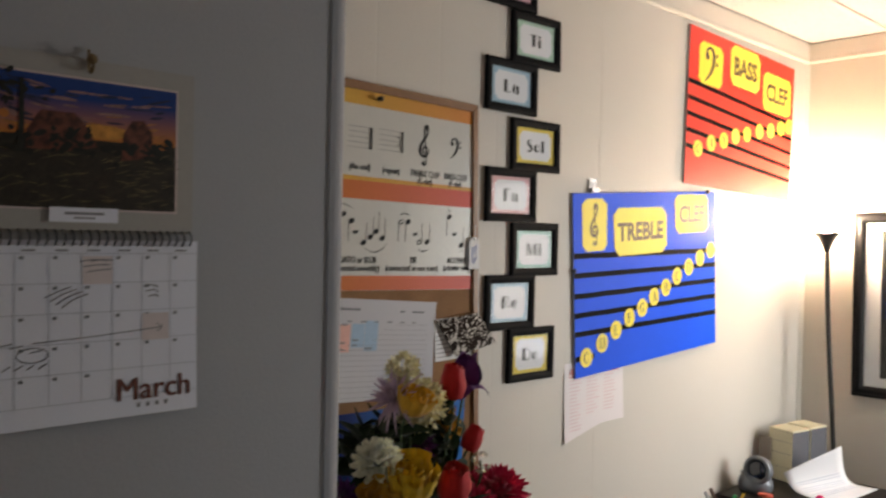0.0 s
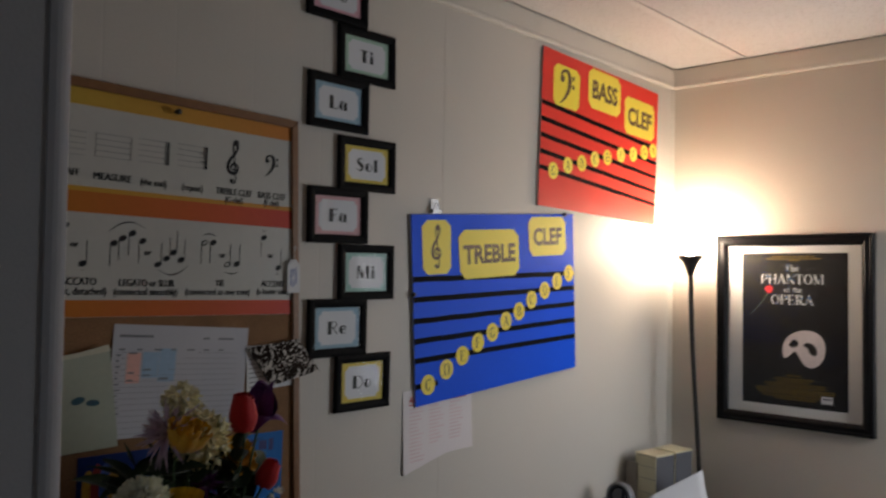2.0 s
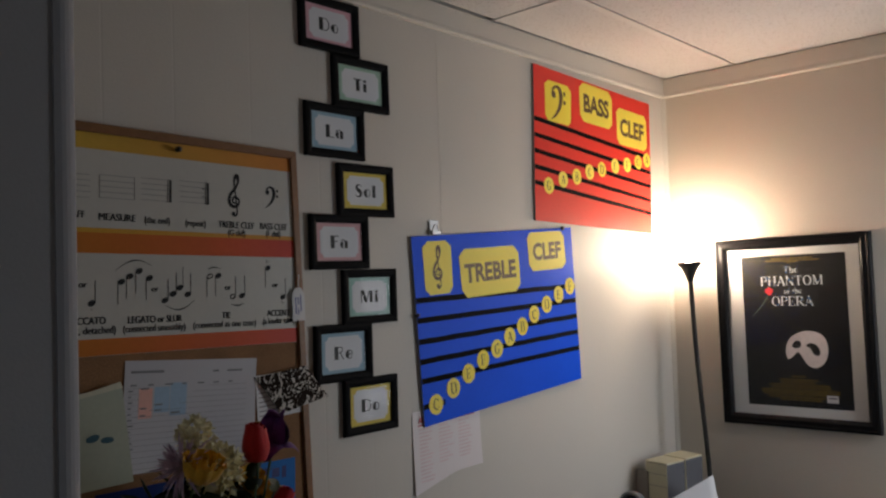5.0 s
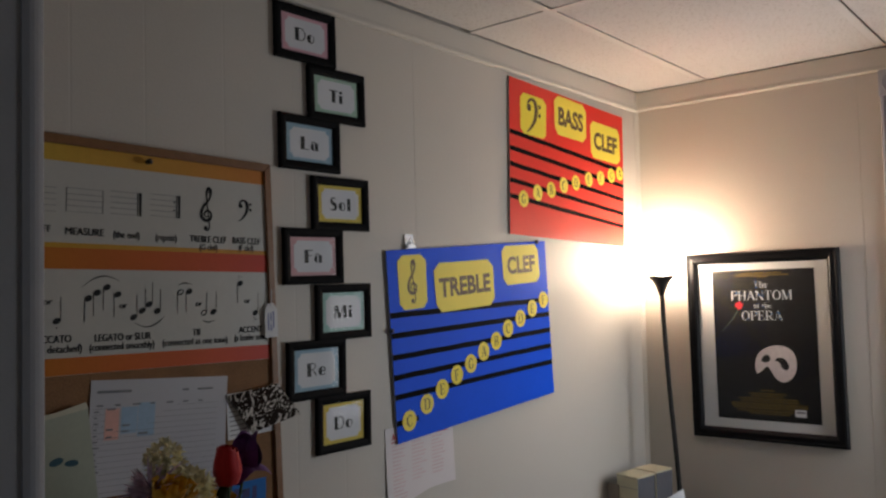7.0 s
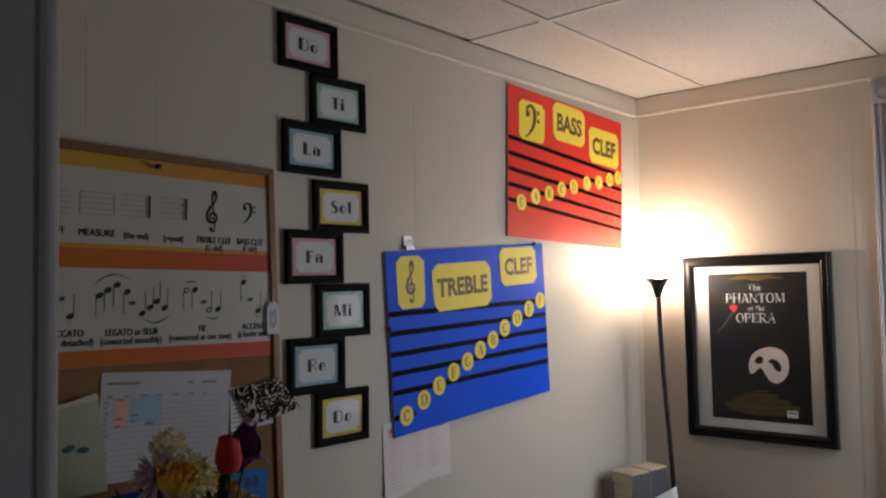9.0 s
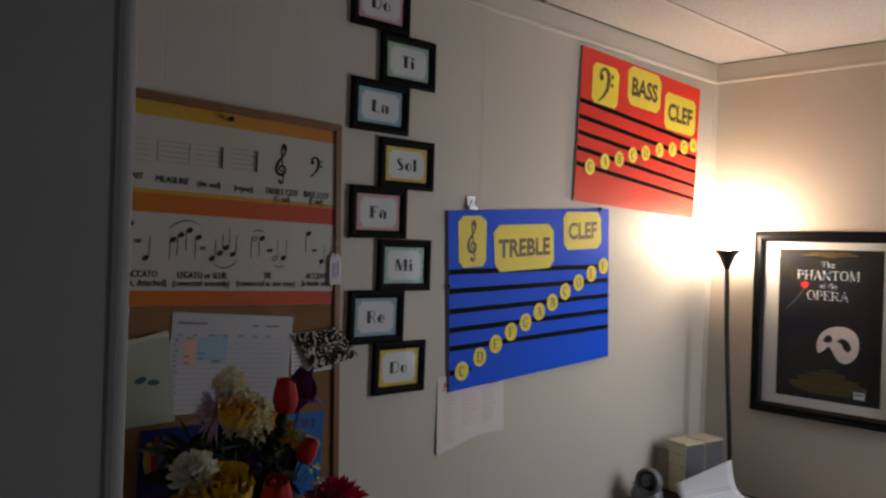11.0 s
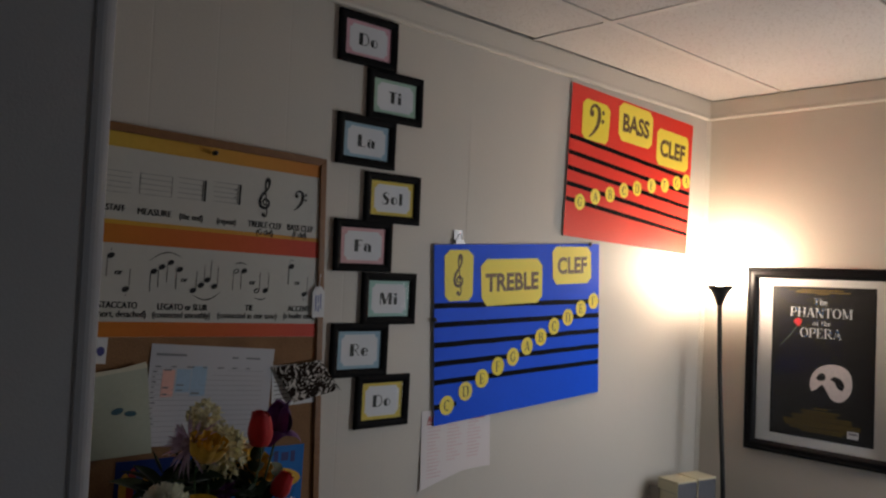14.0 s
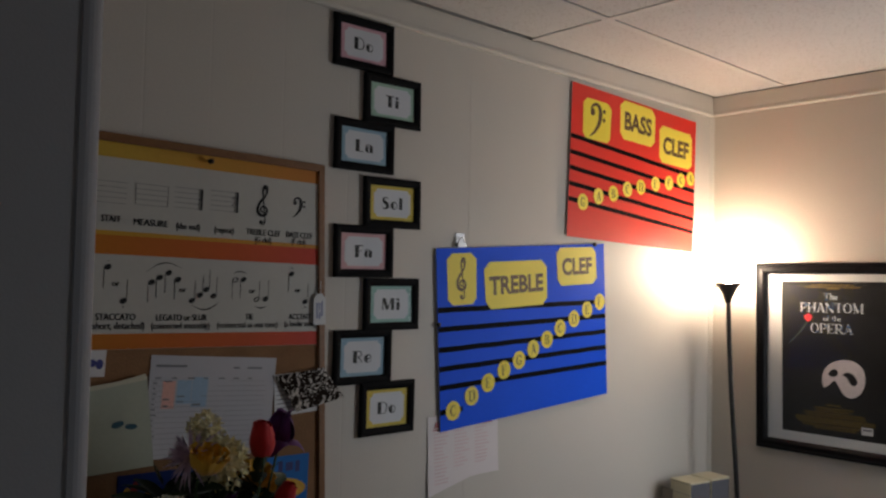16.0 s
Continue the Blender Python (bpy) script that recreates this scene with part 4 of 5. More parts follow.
for k, (y0, y1) in enumerate(((-2.42, -2.342), (-2.324, -2.254), (-2.240, -2.176), (-2.158, -2.091))):
    x0, v = mp_at(y0, 1.879)
    x1, _ = mp_at(y1, 1.879)
    st_ = part("staff", bars([(x0, x1, v - 0.0436, v - 0.0428)], Z), GREY_INK, mp)
    for i in range(4):
        part("staff_line", bars([(x0, x1, v - 0.0108 * i - 0.0005, v - 0.0108 * i + 0.0005)], Z), GREY_INK, st_)
    if k == 1:
        for xb in (x0, x1 - 0.0012):
            part("bar_line", bars([(xb, xb + 0.0012, v - 0.043, v)], Z + 0.0001), INK, st_)
    if k > 1:
        for xa, xb in ((x1 - 0.005, x1), (x1 - 0.009, x1 - 0.0075)):
            part("bar_line", bars([(xa, xb, v - 0.045, v + 0.001)], Z + 0.0001), POSTER_INK, st_)
    if k == 3:
        for dv in (0.013, 0.029):
            part("repeat_dot", flat(bmesh.new(), ellipse(x1 - 0.014, v - dv, 0.002, 0.002, 8), Z + 0.0001), INK, st_)


def note(y, z, stem, hollow):
    bm = bmesh.new()
    x, v = mp_at(y, z)
    if hollow:
        ring, hole = ellipse(x, v, 0.0078, 0.0055, 16, 0.45), ellipse(x, v, 0.0058, 0.0028, 16, 0.6)
        a, b2 = [bm.verts.new((p, q, Z)) for p, q in ring], [bm.verts.new((p, q, Z)) for p, q in hole]
        for i in range(16):
            bm.faces.new((a[i], a[(i + 1) % 16], b2[(i + 1) % 16], b2[i]))
    else:
        flat(bm, ellipse(x, v, 0.0078, 0.0056, 16, 0.45), Z)
    sx = x + 0.0068 * stem
    bars([(sx - 0.0007, sx + 0.0007, *sorted((v, v + 0.043 * stem)))], Z + 0.0001, bm)
    part("note", bm, POSTER_INK, mp)


for row in ((-2.375, 1.705, -1, 0), (-2.342, 1.636, 1, 0), (-2.284, 1.675, -1, 0), (-2.267, 1.685, -1, 0), (-2.248, 1.695, -1, 0), (-2.227, 1.681, -1, 0), (-2.195, 1.636, 1, 0), (-2.177, 1.648, 1, 0), (-2.162, 1.660, 1, 0), (-2.145, 1.646, 1, 0),
            (-2.093, 1.682, -1, 1), (-2.073, 1.683, -1, 0), (-2.039, 1.638, 1, 1), (-2.016, 1.639, 1, 0), (-1.948, 1.698, -1, 0), (-1.909, 1.632, 1, 0)):
    note(*row)
for pts in ([(-2.295, 1.697), (-2.272, 1.712), (-2.248, 1.716), (-2.222, 1.706)], [(-2.195, 1.626), (-2.170, 1.616), (-2.148, 1.621), (-2.130, 1.634)], [(-2.098, 1.697), (-2.083, 1.701), (-2.066, 1.697)], [(-2.044, 1.622), (-2.028, 1.618), (-2.012, 1.622)]):
    part("slur", ribbon(bmesh.new(), [mp_at(*q) for q in pts], [0.0006, 0.0030, 0.0006], Z + 0.0001), INK, mp)
for y, z in ((-2.375, 1.717), (-2.342, 1.624)):
    part("staccato_dot", flat(bmesh.new(), ellipse(*mp_at(y, z), 0.0014, 0.0014, 8), Z), INK, mp)
for y, z in ((-1.948, 1.712), (-1.909, 1.619)):
    x, v = mp_at(y, z)
    part("accent_mark", ribbon(bmesh.new(), [(x - 0.006, v + 0.003), (x + 0.006, v), (x - 0.006, v - 0.003)], [0.0010], Z, steps=1), INK, mp)

pin = thing("push_pin", on_left(-2.155, 1.941, 0.0105), "black push pin through the poster's top band", "push pin")
part("pin_head", lathe(bmesh.new(), [(0.001, 0), (0.0015, 0.004), (0.0055, 0.006), (0.0045, 0.013), (0.006, 0.016), (0.001, 0.018)], 12), BLACK_METAL, pin, smooth=True)

tag = thing("paper_tag", on_left(-1.862, 1.652, 0.0165, 1.5), "white paper tag hung on the poster's edge", "paper tag")
part("card", plate([(-0.016, -0.076), (0.019, -0.076), (0.019, -0.014), (0.008, 0.0), (-0.006, 0.0), (-0.016, -0.014)], 0.0, 0.0008), PAPER, tag)
tagged(part("writing", bars([(-0.008, -0.005, -0.060, -0.022), (-0.001, 0.002, -0.040, -0.022), (-0.001, 0.002, -0.062, -0.046), (0.006, 0.009, -0.055, -0.018)], 0.001), mat("blue_pen", (0.06, 0.10, 0.35), 0.6), tag, "blue pen marks"), kind="stuff")
part("string", tube(bmesh.new(), [(0.001, -0.008, 0.0015), (0.002, 0.012, 0.0025), (0.004, 0.030, 0.002)], [0.0007], 6), PAPER, tag)


def curled_sheet(w, h, lift, n=10, x0=0.0, rise=0.0):
    """A hanging sheet of paper that bows off its support at the lower corners."""
    bm = bmesh.new()
    g = [[bm.verts.new((x0 + w * i / n, -h * j / n * (1 - rise * min(1.0, 1.6 * i / n)), 0.0006 + lift * (j / n) ** 2 * (0.35 + 0.65 * abs(2 * i / n - 1) ** 2) + 0.0012 * math.sin(4.0 * i / n + 2.5 * j / n))) for i in range(n + 1)] for j in range(n + 1)]
    for j in range(n):
        for i in range(n):
            bm.faces.new((g[j + 1][i], g[j + 1][i + 1], g[j][i + 1], g[j][i]))
    return bm


def on_curl(rows, h, lift, w, up=0.0006):
    """Printed bars that follow a curled sheet."""
    bm = bmesh.new()
    for x0, x1, y0, y1 in rows:
        quad = []
        for x, y in ((x0, y0), (x1, y0), (x1, y1), (x0, y1)):
            i, j = x / w, -y / h
            quad.append(bm.verts.new((x, y, 0.0006 + up + lift * j * j * (0.35 + 0.65 * abs(2 * i - 1) ** 2) + 0.0012 * math.sin(4.0 * i + 2.5 * j))))
        bm.faces.new(quad)
    return bm


def solid(ob, t=0.0003):
    md = ob.modifiers.new("thickness", "SOLIDIFY")
    md.thickness = t
    return ob


random.seed(7)
sh = thing("weekly_planner_sheet", on_left(-2.268, 1.523, 0.0100, -4.2), "white printed planner sheet with pink and blue cells, pinned", "paper sheet")
solid(part("paper", curled_sheet(0.298, 0.216, 0.006), mat("thin_copy_paper", (0.51, 0.51, 0.55), 0.7, 0.03, 8, 300, 0.03), sh))
rows = [(0.012, 0.080, -0.0245, -0.0195), (0.19, 0.205, -0.026, -0.022), (0.225, 0.262, -0.026, -0.022)] + [(0.012 + 0.036 * i, 0.012 + 0.036 * i + random.uniform(0.010, 0.02), -0.049, -0.046) for i in range(7)]
rows += [(0.008, 0.008 + random.uniform(0.006, 0.014), -0.060 - 0.011 * i, -0.057 - 0.011 * i) for i in range(14)]
tagged(part("print", on_curl(rows, 0.216, 0.006, 0.298), GREY_INK, sh), kind="stuff")
tagged(part("ruling", on_curl([(0.005, 0.274, -0.0535 - 0.011 * i, -0.0528 - 0.011 * i) for i in range(15)], 0.216, 0.006, 0.298, 0.0004), RULE_INK, sh), kind="stuff")
part("pink_cell", on_curl([(0.030, 0.058, -0.112, -0.054)], 0.216, 0.006, 0.298, 0.0003), mat("salmon_print", (0.75, 0.42, 0.36), 0.7), sh)
SKYP = mat("sky_print", (0.33, 0.47, 0.62), 0.7)
for cell in ((0.062, 0.095, -0.102, -0.052), (0.096, 0.132, -0.110, -0.045)):
    part("blue_cell", on_curl([cell], 0.216, 0.006, 0.298, 0.0003), SKYP, sh)
tagged(part("cell_print", on_curl([(0.033, 0.050, -0.056, -0.053), (0.064, 0.080, -0.088, -0.085), (0.064, 0.078, -0.099, -0.096), (0.098, 0.118, -0.106, -0.102), (0.033, 0.046, -0.094, -0.091), (0.033, 0.044, -0.108, -0.105)], 0.216, 0.006, 0.298, 0.0007), GREY_INK, sh), kind="stuff")

env = thing("greeting_envelope", on_left(-2.412, 1.470, 0.0185, 1.0), "pale green envelope with two teal smudges on cork", "envelope")
part("body", plate([(0.0, -0.178), (0.148, -0.178), (0.132, 0.004), (0.0, -0.012)], 0.0, 0.003), mat("pale_green_paper", (0.43, 0.46, 0.37), 0.75, 0.05), env)
part("flap", plate([(0.0, -0.014), (0.133, 0.002), (0.128, 0.014), (0.075, 0.003), (0.0, -0.004)], 0.0031, 0.0042), mat("pale_cream_paper", (0.60, 0.58, 0.45), 0.75, 0.05), env)
tagged(part("smudge", flat(flat(bmesh.new(), ellipse(0.073, -0.084, 0.013, 0.007, 12, 0.2), 0.0033), ellipse(0.100, -0.091, 0.013, 0.006, 12, -0.1), 0.0033), mat("teal_ink", (0.04, 0.11, 0.15), 0.7), env), kind="stuff")

st = thing("sticker_card", on_left(-2.40, 1.541, 0.0095, -3), "small white card with a blue mark", "card")
part("card", plate(rect(0, 0.040, -0.055, 0), 0.0, 0.0006), PAPER, st)
part("mark", flat(flat(bmesh.new(), ellipse(0.014, -0.028, 0.008, 0.008, 12), 0.0008), ellipse(0.028, -0.030, 0.008, 0.010, 12), 0.0008), mat("navy_ink", (0.05, 0.06, 0.25), 0.6), st)

card = thing("note_card", on_left(-1.976, 1.462, 0.0102, 2.0), "white note card with handwriting under a patterned card", "card")
part("card", plate(rect(0, 0.130, -0.098, 0.0), 0.0, 0.0008), PAPER, card)
rows = [(0.006, 0.006 + random.uniform(0.025, 0.11), -0.020 - 0.010 * i, -0.018 - 0.010 * i) for i in range(8)]
tagged(part("handwriting", bars(rows, 0.0010), GREY_INK, card, "illegible handwriting"), kind="stuff")
dam = thing("damask_card", on_left(-1.970, 1.463, 0.0125, 0.0), "black and white damask card hanging past the frame", "card")
bm = bmesh.new()
c = [(-0.008, -0.004, 0.0), (0.122, 0.010, 0.010), (0.180, -0.066, 0.022), (0.050, -0.090, 0.007)]
n = 8
grid = []
for j in range(n + 1):
    row = []
    for i in range(n + 1):
        u, v = i / n, j / n
        p = [c[0][k] * (1 - u) * (1 - v) + c[1][k] * u * (1 - v) + c[2][k] * u * v + c[3][k] * (1 - u) * v for k in range(3)]
        row.append(bm.verts.new((p[0], p[1], p[2] + 0.004 * math.sin(3 * u + 2 * v))))
    grid.append(row)
for j in range(n):
    for i in range(n):
        bm.faces.new((grid[j + 1][i], grid[j + 1][i + 1], grid[j][i + 1], grid[j][i]))
solid(part("card", bm, damask_mat(), dam), 0.0006)

bp = thing("blue_picture_sheet", on_left(-2.330, 1.281, 0.0100, -1.5), "bright blue picture sheet with a balloon drawing on cork", "poster")
part("sheet", plate(rect(0.0, 0.455, -0.215, 0.0), 0.0, 0.0006), gradient_mat("sky_blue_print", (0.005, 0.022, 0.13), (0.015, 0.15, 0.46), 0, 0.12, 0.32, rough=0.5), bp)
NAVY = mat("dark_blue_print", (0.02, 0.03, 0.16), 0.5)
part("letter", lettering(bmesh.new(), "S", 0.345, -0.030, 0.0008, 0.022, bold=0.02), NAVY, bp)
for bar in ((0.372, 0.384, -0.040, -0.012), (0.392, 0.412, -0.036, -0.016), (0.418, 0.430, -0.040, -0.014)):
    part("print_bar", bars([bar], 0.0008), NAVY, bp)
part("yellow_patch", flat(bmesh.new(), ellipse(0.385, -0.075, 0.065, 0.024, 18, -0.1), 0.0008), mat("golden_print", (0.70, 0.38, 0.03), 0.5, 0.15, 30), bp)
for k, (dx, colour) in enumerate(((-0.030, (0.55, 0.30, 0.04)), (-0.010, (0.30, 0.03, 0.03)), (0.010, (0.05, 0.10, 0.35)), (0.030, (0.55, 0.30, 0.04)))):
    part("balloon_stripe", flat(bmesh.new(), ellipse(0.045 + dx * 0.8, -0.060, 0.012, 0.050 - 0.5 * abs(dx), 16), 0.0008 + 0.0002 * k), mat("balloon_print", colour, 0.5, 0.15, 30), bp)

ls = thing("list_sheet", on_left(-1.489, 1.312, 0.0006, 0.8), "white sheet of pink printed lists under the blue board", "paper sheet")
solid(part("paper", curled_sheet(0.276, 0.218, 0.004, rise=0.15), PAPER_PINK, ls))
rows = []
for col in (0.022, 0.098, 0.180):
    for i in range(15 if col < 0.05 else 11):
        rows.append((col, col + random.uniform(0.030, 0.062), -0.051 - 0.0098 * i, -0.047 - 0.0098 * i))
tagged(part("list_print", on_curl(rows, 0.218, 0.004, 0.276, 0.0010), PINK_INK, ls, "rows of pink print"), kind="stuff")
part("heading_letters", lettering(bmesh.new(), "AD", 0.036, -0.024, 0.0035, 0.016, 0.9, bold=0.03), RED_INK, ls, "bold red heading letters")
tagged(part("heading", on_curl([(0.058, 0.11, -0.028, -0.020), (0.02, 0.25, -0.040, -0.037)], 0.218, 0.005, 0.276), RED_INK, ls, "red heading"), kind="stuff")

# ---- artificial flowers in a vase ----


def petal(bm, m, length, width, cup, curl, tip=0.6, slot=0, n=5, k=4, end=0.12):
    """One petal along local x: cup folds its sides up, curl bends its tip."""
    g = []
    for i in range(n + 1):
        t = i / n
        w = width * math.sin(math.pi * (0.12 + 0.88 * t) ** tip) ** 0.7 if t < 1 else 0.0
        w = max(w, width * end * min(1.0, 3.0 * t + 0.3))
        row = []
        for j in range(k + 1):
            s = 2 * j / k - 1
            a = curl * t
            x, z = length * (math.sin(a) / a if abs(a) > 1e-3 else 1) * t, length * t * (1 - math.cos(a)) / a if abs(a) > 1e-3 else 0.0
            row.append(bm.verts.new(m @ Vector((x, s * w / 2, z + cup * w * (s * s - 0.4) + 0.02 * width * math.sin(9 * t + 4 * s)))))
        g.append(row)
    for i in range(n):
        for j in range(k):
            f = bm.faces.new((g[i][j], g[i + 1][j], g[i + 1][j + 1], g[i][j + 1]))
            f.material_index, f.smooth = slot, True
    return bm


def incurved(r, count, rnd):
    """A dense ball of blunt finger petals that curve up and inwards."""
    bm = bmesh.new()
    for i in range(count):
        t = (i + 0.5) / count
        up = 1.5 - 2.0 * t + rnd.uniform(-0.1, 0.1)
        m = Matrix.Rotation(i * 2.39996 + rnd.uniform(-0.12, 0.12), 4, "Z") @ Matrix.Rotation(-up, 4, "Y") @ Matrix.Translation((0.25 * r, 0, 0))
        petal(bm, m, r * (0.62 + 0.25 * t) * rnd.uniform(0.92, 1.08), 0.34 * r, 0.55, 0.9 * t, tip=1.3, n=5, k=3, end=0.55)
    return bm


def mum(r, count, cup=0.25, width=0.30, rnd=None, reach=0.6):
    """A many-petalled head: petals in rings, the outer ones flat and the inner ones upright."""
    bm = bmesh.new()
    for i in range(count):
        t = (i + 0.5) / count
        up = 1.35 - 1.55 * t + rnd.uniform(-0.12, 0.12)
        ln = r * (0.45 + reach * t) * rnd.uniform(0.88, 1.08)
        m = Matrix.Rotation(i * 2.39996 + rnd.uniform(-0.15, 0.15), 4, "Z") @ Matrix.Rotation(-up, 4, "Y") @ Matrix.Translation((0.08 * r, 0, 0))
        petal(bm, m, ln, width * r, cup, -0.5 + 0.9 * (1 - t), n=4, k=2)
    return bm


def cupped(r, h, rings, rnd, flare=0.0):
    """A tulip or rose head of overlapping upright petals."""
    bm = bmesh.new()
    for k in range(rings):
        n = 3 if k == 0 else 4 + k
        for i in range(n):
            a = 2 * math.pi * (i + 0.5 * k) / n + rnd.uniform(-0.15, 0.15)
            rr = r * (0.25 + 0.75 * k / max(rings - 1, 1))
            lean = 1.45 - flare * k / max(rings - 1, 1) - 0.08 * k
            m = Matrix.Rotation(a, 4, "Z") @ Matrix.Translation((rr * 0.55, 0, 0)) @ Matrix.Rotation(-lean, 4, "Y")
            petal(bm, m, h * rnd.uniform(0.9, 1.05), 1.25 * rr + 0.35 * r, 0.35, 0.55 - flare * 0.9, tip=0.75, n=6, k=4, end=0.5)
    return bm


def blossom_cluster(r, count, rnd):
    """A spray of small five-petalled blossoms."""
    bm = bmesh.new()
    for i in range(count):
        c = Vector((rnd.gauss(0, 1), rnd.gauss(0, 1), rnd.gauss(0, 1))).normalized() * r * rnd.uniform(0.45, 0.95)
        c.z *= 1.25
        aim = c.normalized().to_track_quat("Z", "Y").to_matrix().to_4x4()
        for j in range(5):
            petal(bm, Matrix.Translation(c) @ aim @ Matrix.Rotation(j * 1.2566, 4, "Z") @ Matrix.Rotation(-0.5, 4, "Y"), 0.48 * r, 0.26 * r, 0.2, 0.5, n=3, k=2)
    return bm


def petal_mat(name, color, rough=0.65):
    m = mat(name, color, rough, 0.22, 45, 240, 0.12, spec=0.25)
    b = m.node_tree.nodes["Principled BSDF"]
    b.inputs["Sheen Weight"].default_value = 0.15
    if min(color) > 0.3:  # pale petals let light through
        b.inputs["Subsurface Weight"].default_value, b.inputs["Subsurface Scale"].default_value = 0.5, 0.02
        b.inputs["Subsurface Radius"].default_value = (1.0, 0.9, 0.7)
    return m


rnd = random.Random(11)
FM = {"cream": petal_mat("cream_petal", (0.74, 0.68, 0.42)), "white": petal_mat("white_petal", (0.93, 0.92, 0.76)), "lilac": petal_mat("lilac_petal", (0.62, 0.46, 0.57)), "gold": petal_mat("golden_petal", (0.62, 0.34, 0.03)),
      "yellow": petal_mat("yellow_petal", (0.68, 0.42, 0.02)), "red": petal_mat("red_petal", (0.45, 0.010, 0.014)), "magenta": petal_mat("magenta_petal", (0.55, 0.025, 0.09)), "purple": petal_mat("purple_petal", (0.09, 0.018, 0.13)),
      "leaf": petal_mat("leaf", (0.015, 0.034, 0.012), 0.6), "stem": petal_mat("stem", (0.04, 0.08, 0.03), 0.55)}
VX, VY, VZ = 0.23, -2.22, 0.80
bq = thing("flower_bouquet", Matrix.Translation((VX, VY, VZ)), "mixed artificial bouquet of roses, mums and tulips in a vase", "flowers")


def head(kind, name, x, y, z, material, label, size, face=(0.55, -0.45, 0.7), **k):
    make = {"mum": lambda: mum(size, k.get("count", 60), k.get("cup", 0.25), k.get("width", 0.30), rnd, k.get("reach", 0.6)), "cup": lambda: cupped(size, k.get("h", 0.06), k.get("rings", 3), rnd, k.get("flare", 0.0)),
            "ball": lambda: incurved(size, k.get("count", 70), rnd), "spray": lambda: blossom_cluster(size, k.get("count", 16), rnd)}[kind]
    ob = part(name, make(), FM[material], bq, label, smooth=True)
    local = Vector((x - VX, y - VY, z - VZ))
    ob.matrix_local = Matrix.Translation(local) @ Vector(face).to_track_quat("Z", "Y").to_matrix().to_4x4() @ pose(0, 0, 0, 0, 0, rnd.uniform(0, 360))
    d = Vector(face).normalized()
    foot = Vector((rnd.uniform(-0.02, 0.02), rnd.uniform(-0.02, 0.02), 0.16))
    st = bmesh.new()
    tube(st, [tuple(local), tuple(local - d * 0.05), tuple(local * 0.55 + foot * 0.45 - d * 0.02), tuple(foot), (foot.x * 0.5, foot.y * 0.5, 0.02)], [0.0022, 0.0025, 0.003], 6)
    part("stem", st, FM["stem"], bq)
    return ob


UP = (0.15, -0.1, 1.0)
head("cup", "rose", 0.238, -2.132, 1.342, "red", "deep red rose head", 0.029, UP, h=0.066, rings=3)
head("spray", "cream_blossom", 0.225, -2.245, 1.398, "cream", "cream blossom spray", 0.031, UP, count=60)
head("spray", "cream_blossom", 0.240, -2.218, 1.336, "cream", "cream blossom spray", 0.042, count=85)
head("mum", "lilac_daisy", 0.245, -2.282, 1.356, "lilac", "lilac spiky daisy head", 0.062, (0.25, -0.80, 0.40), count=64, width=0.12, cup=0.4)
head("cup", "golden_rose", 0.276, -2.272, 1.338, "gold", "golden orange rose head", 0.029, (0.4, 0.1, 0.9), h=0.044, rings=3, flare=0.35)
head("ball", "white_mum", 0.262, -2.335, 1.252, "white", "white chrysanthemum head", 0.046, (0.45, -0.4, 0.75), count=64)
head("cup", "yellow_rose", 0.300, -2.288, 1.196, "yellow", "golden yellow rose head", 0.036, (0.35, -0.2, 0.9), h=0.068, rings=4, flare=0.22)
head("cup", "red_tulip", 0.300, -2.185, 1.168, "red", "red tulip head", 0.036, (0.3, -0.2, 0.9), h=0.070, rings=3)
head("mum", "magenta_dahlia", 0.234, -1.995, 1.122, "magenta", "magenta dahlia head with pointed petals", 0.080, (0.55, -0.3, 0.8), count=190, width=0.27, cup=0.5, reach=0.5)
head("mum", "magenta_dahlia", 0.262, -2.075, 1.115, "magenta", "magenta dahlia head with pointed petals", 0.055, (0.65, -0.35, 0.7), count=110, width=0.27, cup=0.5, reach=0.5)
head("cup", "red_bud", 0.236, -2.085, 1.230, "red", "red rose bud", 0.024, (0.2, 0.35, 0.9), h=0.050, rings=3)
head("spray", "white_sprig", 0.246, -2.060, 1.205, "white", "small white sprig", 0.020, UP, count=9)
head("cup", "golden_rose", 0.190, -2.118, 1.278, "gold", "golden orange rose head", 0.027, (0.6, 0.1, 0.6), h=0.034, rings=3, flare=0.9)
head("mum", "lilac_daisy", 0.275, -2.150, 1.120, "lilac", "lilac daisy head", 0.050, (0.6, -0.5, 0.6), count=34, width=0.16)
head("mum", "purple_daisy", 0.250, -2.400, 1.205, "purple", "purple daisy head", 0.036, (0.8, -0.3, 0.5), count=36, width=0.22)
head("mum", "purple_daisy", 0.240, -2.205, 1.255, "purple", "purple daisy head", 0.030, (0.8, -0.3, 0.5), count=26, width=0.22)
head("cup", "gold_bud", 0.285, -2.350, 1.185, "gold", "golden orange rose head", 0.030, (0.7, -0.4, 0.5), h=0.045, rings=3, flare=0.5)
bm = bmesh.new()
for i in range(3):
    petal(bm, Matrix.Rotation(i * 2.09, 4, "Z") @ Matrix.Rotation(-1.25, 4, "Y"), 0.070, 0.066, 0.45, 1.1, n=6)
    petal(bm, Matrix.Rotation(i * 2.09 + 1.0, 4, "Z") @ Matrix.Rotation(-0.35, 4, "Y"), 0.056, 0.046, -0.2, -1.7, n=6)
ir = part("iris", bm, FM["purple"], bq, "dark purple iris head", smooth=True)
